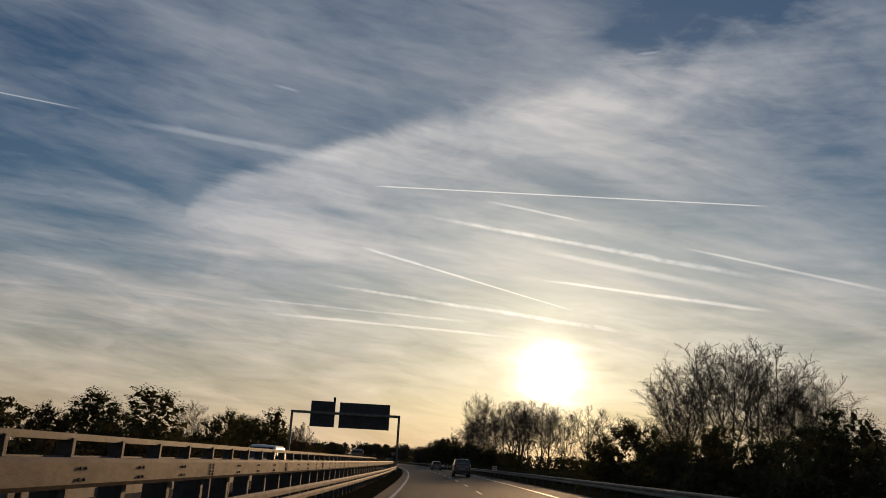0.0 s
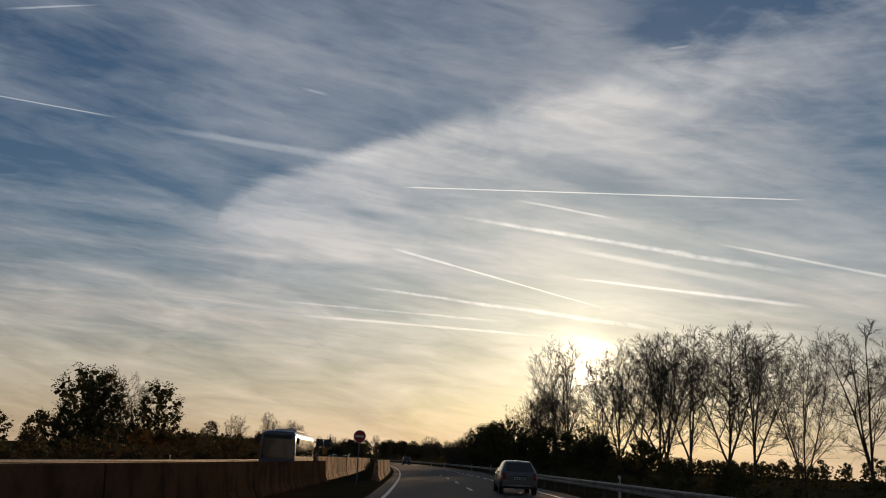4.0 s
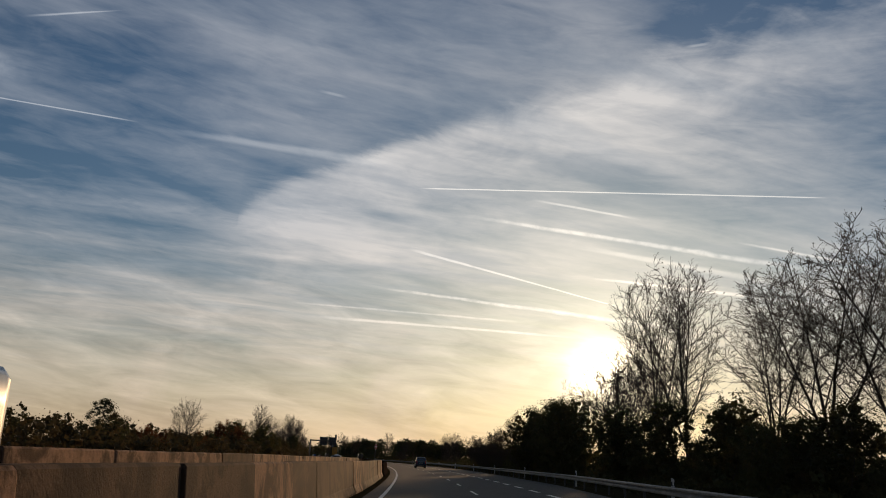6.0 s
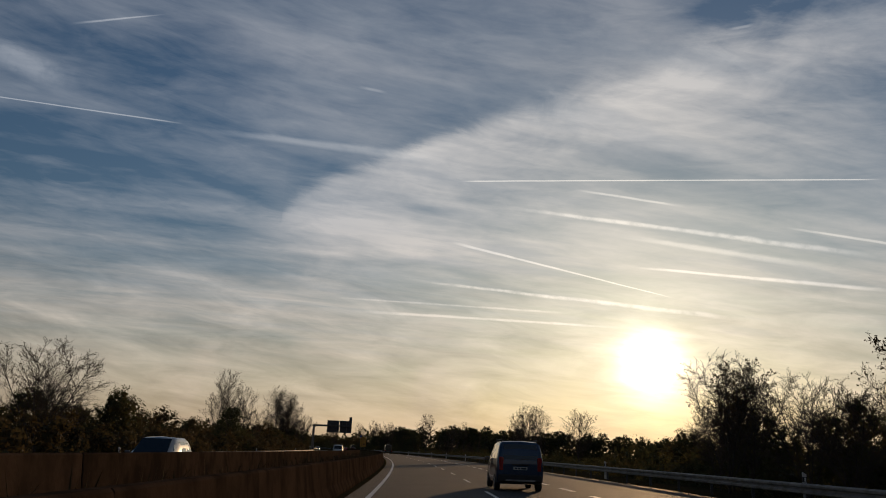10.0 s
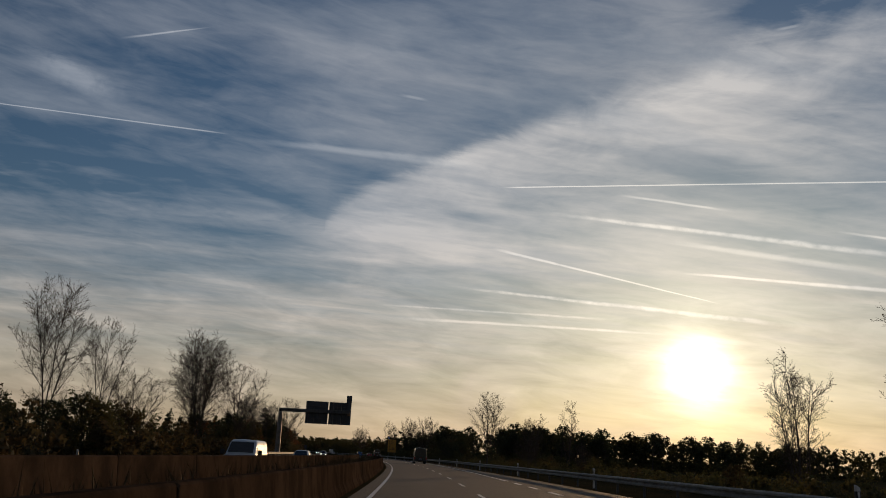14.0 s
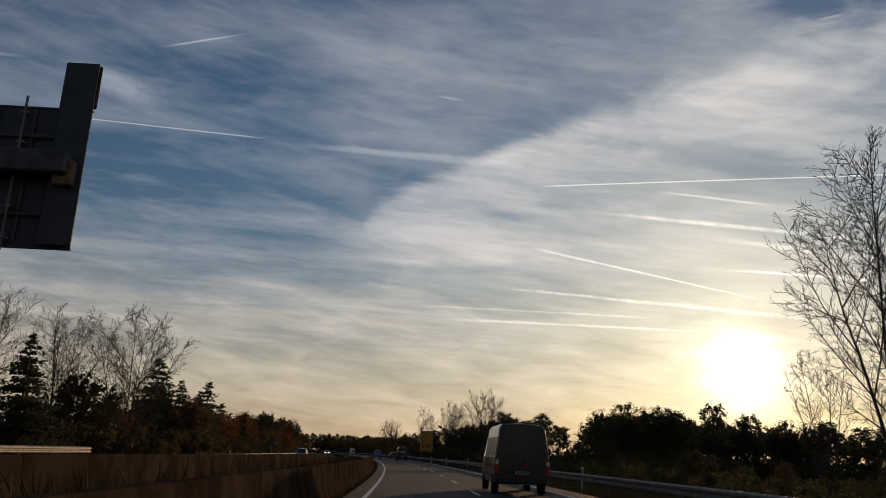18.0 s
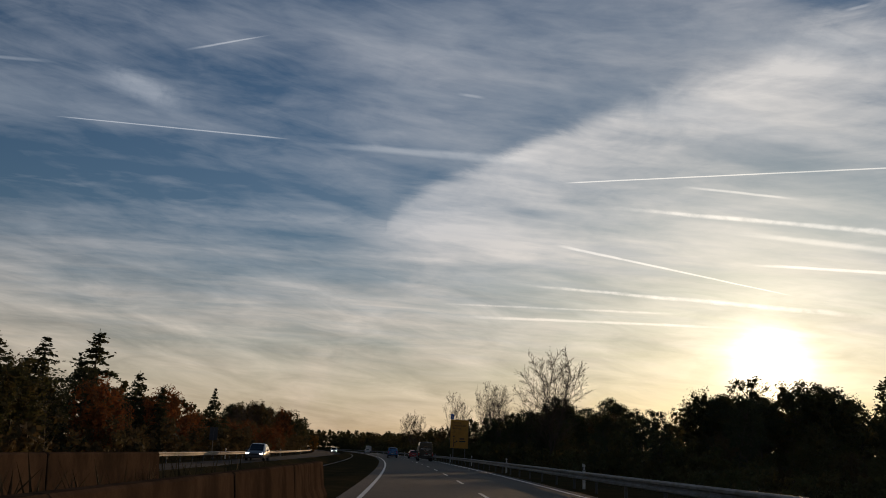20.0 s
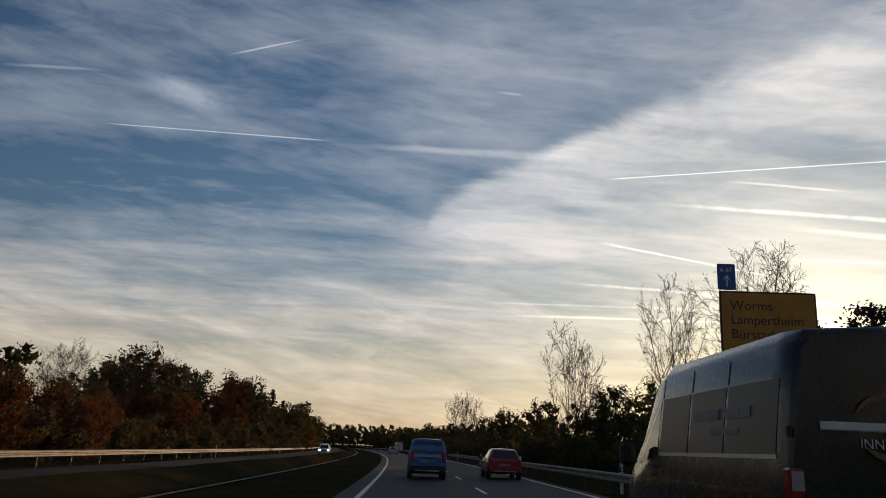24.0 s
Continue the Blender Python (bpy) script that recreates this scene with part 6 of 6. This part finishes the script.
def panel_van(label, colour, m, length=5.9, width=2.06, height=2.5, lettered=False, lit=False):
    """A tall panel van, tail at y = 0."""
    L, hw, H = length, width / 2, height
    belt = 1.25 if H > 2.2 else 1.08
    k = L / 5.9
    st = [(0.0, hw * 0.965, 0.42, belt, H * 0.965, hw * 0.80), (0.08, hw, 0.40, belt, H * 0.99, hw * 0.84), (0.5, hw, 0.36, belt, H, hw * 0.84), (L * 0.66, hw, 0.36, belt, H, hw * 0.84), (L * 0.745, hw, 0.36, belt, H * 0.955, hw * 0.82),
          (L * 0.885, hw * 0.98, 0.36, belt - 0.05, belt + 0.01, hw * 0.86), (L * 0.965, hw * 0.94, 0.38, 0.98, 1.02, hw * 0.78), (L, hw * 0.80, 0.42, 0.72, 0.76, hw * 0.62)]
    sh = Shell(st)
    root = tagged(new("van"), label, "van")
    root.matrix_world = m
    part("body", sh.body(), colour, root)
    for sg in (-1, 1):
        for y0, y1 in ((0.30 * k, 1.55 * k), (1.62 * k, 2.72 * k), (2.80 * k, 3.90 * k)):
            g = part("side_panel", sh.side_glass([(y0, 0.10), (y1, 0.10), (y1, 0.66), (y0, 0.66)], sg, 0.008), TINT, root, "dark glossy side panel")
            part("panel_seal", sh.side_glass([(y0 - 0.03, 0.07), (y1 + 0.03, 0.07), (y1 + 0.03, 0.10), (y0 - 0.03, 0.10)], sg, 0.012), RIM, g)
        for y in (1.585 * k, 2.76 * k, 3.95 * k):
            part("roof_seam", sh.side_glass([(y - 0.012, 0.68), (y + 0.012, 0.68), (y + 0.012, 0.97), (y - 0.012, 0.97)], sg, 0.005), TRIM, root)
        part("side_window", sh.side_glass([(4.02 * k, 0.06), (4.92 * k, 0.04), (4.72 * k, 0.42), (4.52 * k, 0.62), (4.02 * k, 0.66)], sg, 0.008), GLASS, root)
        lt = part("tail_light", boxed(sg * hw * 0.93 - 0.075, sg * hw * 0.93 + 0.075, -0.02, 0.12, 0.72, 1.28, 0.025), TAIL, root)
        part("reverse_lamp", boxed(sg * hw * 0.93 - 0.055, sg * hw * 0.93 + 0.055, -0.028, -0.021, 1.08, 1.25), LAMP, lt)
        part("head_light", boxed(sg * hw * 0.74 - 0.15, sg * hw * 0.74 + 0.15, L * 0.955, L * 0.985, 0.82, 1.05, 0.04), BEAM if lit else LAMP, root)
        mi = part("wing_mirror", boxed(sg * (hw + 0.17) - 0.12, sg * (hw + 0.17) + 0.12, 4.72 * k, 4.72 * k + 0.16, belt - 0.05, belt + 0.27, 0.05), TRIM, root)
        part("mirror_glass", boxed(sg * (hw + 0.17) - 0.09, sg * (hw + 0.17) + 0.09, 4.72 * k - 0.015, 4.72 * k - 0.002, belt - 0.01, belt + 0.23), GLASS, mi)
        part("rub_strip", boxed(sg * (hw + 0.008) - 0.012, sg * (hw + 0.008) + 0.012, 0.5, L * 0.78, 0.62, 0.74, 0.01), TRIM, root)
        part("door_handle", boxed(sg * (hw + 0.015) - 0.014, sg * (hw + 0.015) + 0.014, 4.05 * k, 4.05 * k + 0.2, belt - 0.17, belt - 0.13, 0.008), TRIM, root)
        for y in (1.15 * k, 4.85 * k):
            wheel(root, sg * (hw - 0.13), y, 0.35 if k > 0.9 else 0.32, 0.12)
        part("rear_hinge", boxed(sg * hw * 0.97 - 0.02, sg * hw * 0.97 + 0.02, -0.02, 0.03, 1.55, 1.65, 0.006), TRIM, root)
    za, zb = (sh.at(L * f)[3] + 0.012 for f in (0.868, 0.762))
    part("windscreen", pane([(-hw * 0.80, L * 0.868, za), (hw * 0.80, L * 0.868, za), (hw * 0.72, L * 0.762, zb), (-hw * 0.72, L * 0.762, zb)], (0, 1, 0.5), 0.03), GLASS, root)
    part("rear_door_seam", boxed(-0.006, 0.006, -0.012, 0.01, 0.62, H * 0.93), TRIM, root)
    part("rear_step", boxed(-hw * 0.92, hw * 0.92, -0.10, 0.06, 0.40, 0.58, 0.04), TRIM, root)
    part("plate_recess", boxed(-hw * 0.55, hw * 0.30, -0.016, 0.0, 0.68, 0.92, 0.006), TRIM, root)
    part("door_catch", boxed(0.02, 0.20, -0.02, 0.0, 1.02, 1.12, 0.01), TAIL, root)
    plate(root, -0.026, 0.80)
    if lettered:
        up = pose(0, 0, 0, 90)
        ring = bmesh.new()
        for a0, a1, ra, zc2 in ((35, 155, 0.42, 0.0), (215, 300, 0.40, 0.0)):
            n = 14
            for i in range(n):
                a, b = radians(a0 + (a1 - a0) * i / n), radians(a0 + (a1 - a0) * (i + 1) / n)
                wd = 0.035 * math.sin(math.pi * (i + 0.5) / n) + 0.006
                v = [ring.verts.new((r * math.cos(t) * 1.0, -0.034, 1.66 + r * 0.72 * math.sin(t))) for t, r in ((a, ra - wd), (b, ra - wd), (b, ra + wd), (a, ra + wd))]
                ring.faces.new(v)
        part("emblem", ring, mat("emblem_ochre", (0.28, 0.14, 0.05), 0.5), root, "curved ochre emblem on the doors")
        for x0, x1 in ((-0.72, -0.06), (0.06, 0.74)):
            part("writing_bar", boxed(x0, x1, -0.026, -0.004, 1.62, 1.70, 0.01), WHITE, root)
        lettering("INNENAUSBAU", 0.125, Matrix.Translation((-0.36, -0.012, 1.47)) @ up, WHITE, root)
        for z in (0.98, 0.92, 0.86, 0.80):
            part("writing_bar", boxed(0.30, 0.72, -0.022, -0.004, z, z + 0.025), PLATE, root)
        for y0, y1 in ((2.55, 1.78), (1.70, 0.92)):
            part("writing_bar", sh.side_glass([(y0, 0.36), (y1, 0.36), (y1, 0.44), (y0, 0.44)], -1, 0.014), FADED, root)
        part("writing_bar", sh.side_glass([(2.0, 0.24), (1.2, 0.24), (1.2, 0.29), (2.0, 0.29)], -1, 0.014), FADED, root)
    return root


def coach(label, m):
    """A long bus that faces the camera; its tail at y = 0."""
    L, hw, H = 12.0, 1.27, 3.05
    st = [(0.0, hw * 0.97, 0.36, 1.2, H * 0.98, hw * 0.93), (0.15, hw, 0.34, 1.2, H, hw * 0.93), (L - 0.3, hw, 0.34, 1.2, H, hw * 0.93), (L - 0.05, hw * 0.98, 0.36, 1.2, H * 0.97, hw * 0.92), (L, hw * 0.94, 0.40, 1.15, H * 0.93, hw * 0.86)]
    sh = Shell(st)
    root = tagged(new("bus"), label, "bus")
    root.matrix_world = m
    part("body", sh.body(), paint("bus_paint", (0.06, 0.085, 0.13), 0.1), root)
    for sg in (-1, 1):
        for i in range(6):
            y0 = 0.5 + i * 1.82
            part("side_window", sh.side_glass([(y0, 0.05), (y0 + 1.76, 0.05), (y0 + 1.76, 0.82), (y0, 0.82)], sg, 0.01), GLASS, root)
        part("head_light", boxed(sg * 0.95 - 0.16, sg * 0.95 + 0.16, L - 0.02, L + 0.02, 0.66, 0.86, 0.02), LAMP, root)
        part("wing_mirror", boxed(sg * 1.42 - 0.10, sg * 1.42 + 0.10, L + 0.02, L + 0.14, 2.1, 2.6, 0.04), TRIM, root)
        part("mirror_arm", rodded((sg * 1.15, L - 0.1, 2.75), (sg * 1.42, L + 0.08, 2.55), 0.025), TRIM, root)
        for y in (2.8, 9.2):
            wheel(root, sg * (hw - 0.16), y, 0.48, 0.14)
    part("windscreen", pane([(-hw * 0.9, L, 1.12), (hw * 0.9, L, 1.12), (hw * 0.84, L - 0.01, H * 0.80), (-hw * 0.84, L - 0.01, H * 0.80)], (0, 1, 0), 0.02), GLASS, root)
    part("destination_board", pane([(-hw * 0.8, L, H * 0.815), (hw * 0.8, L, H * 0.815), (hw * 0.8, L - 0.02, H * 0.90), (-hw * 0.8, L - 0.02, H * 0.90)], (0, 1, 0), 0.03), TRIM, root)
    part("roof_unit", boxed(-0.8, 0.8, 3.0, 8.6, H - 0.02, H + 0.22, 0.08), PLATE, root)
    part("front_bumper", boxed(-hw * 0.95, hw * 0.95, L - 0.1, L + 0.06, 0.34, 0.62, 0.05), TRIM, root)
    return root


SILVER = paint("silver_paint", (0.13, 0.13, 0.13), 0.5)
BRIGHT_BLUE = paint("blue_paint", (0.015, 0.13, 0.36), 0.25)
CHERRY = paint("red_paint", (0.30, 0.012, 0.018), 0.2)
SOOT = mat("black_paint", (0.022, 0.025, 0.024), 0.26, var=0.15, scale=1.5, coat=0.3, spec=0.4)
PALE = paint("white_paint", (0.55, 0.55, 0.54), 0.0)
# darkened copy of the blue paint, for the added repeat of that car
BLUE_DARKENED = paint("blue_paint_darkened", (0.010, 0.035, 0.085), 0.25)
GREY = paint("grey_paint", (0.11, 0.115, 0.12), 0.5)

panel_van("black panel van with white lettering on its rear doors", SOOT, at(643.2, 4.35), height=2.62, lettered=True)
hatchback("bright blue high-roofed car with roof rails", BRIGHT_BLUE, at(673.0, 0.75), 4.35, 1.76, 1.80, mpv=True)
hatchback("dark red small hatchback in the slow lane", CHERRY, at(675.5, 4.6), 3.9, 1.70, 1.47)
# added repeat: stands in for the silver hatchback, also for the blue car
hatchback("added dark high-roofed car standing in for the silver hatchback", GREY, at(83.5, 3.95), 4.35, 1.76, 1.78, mpv=True)
# added repeat of the bright blue car, at an earlier place
hatchback("added darker repeat of the blue high-roofed car with roof rails, slow lane", BLUE_DARKENED, at(295.0, 3.7), 4.35, 1.76, 1.80, mpv=True)
# added repeat of the lettered black van, farther back and left plain
panel_van("added unlettered repeat of the black panel van in the slow lane", SOOT, at(507.5, 4.1), height=2.62)
hatchback("silver hatchback in the slow lane", SILVER, at(143.0, 4.3), 3.95, 1.72, 1.50)
hatchback("pale small car far ahead on the road", PALE, at(800.0, 0.9), 4.0, 1.72, 1.46)
panel_van("white box van far ahead in the slow lane", PALE, at(842.0, 4.3), 6.2, 2.1, 2.6)
coach("dark blue-grey bus with pale roof on the oncoming road", at(176.5, -10.3, 0.0, 180))
panel_van("white van coming towards on the oncoming road", PALE, at(424.5, -10.4, 0.0, 180), 4.9, 1.9, 1.95)
hatchback("grey car with lit headlamps on the oncoming road", GREY, at(300.0, -10.4, 0.0, 180), 4.4, 1.8, 1.62, lit=True)
hatchback("dark high car with lit headlamps on the oncoming road", GREY, at(613.0, -14.0, 0.0, 180), 4.5, 1.84, 1.64, lit=True)
panel_van("white delivery van coming towards beside the bridge railing", PALE, at(53.0, -10.2, 0.0, 180), 4.9, 1.9, 1.95)
hatchback("silver hatchback farther off on the oncoming road", SILVER, at(455.0, -10.6, 0.0, 180), 4.1, 1.74, 1.48)
hatchback("white hatchback farther off on the oncoming road", PALE, at(760.0, -10.6, 0.0, 180), 4.1, 1.74, 1.48, lit=True)
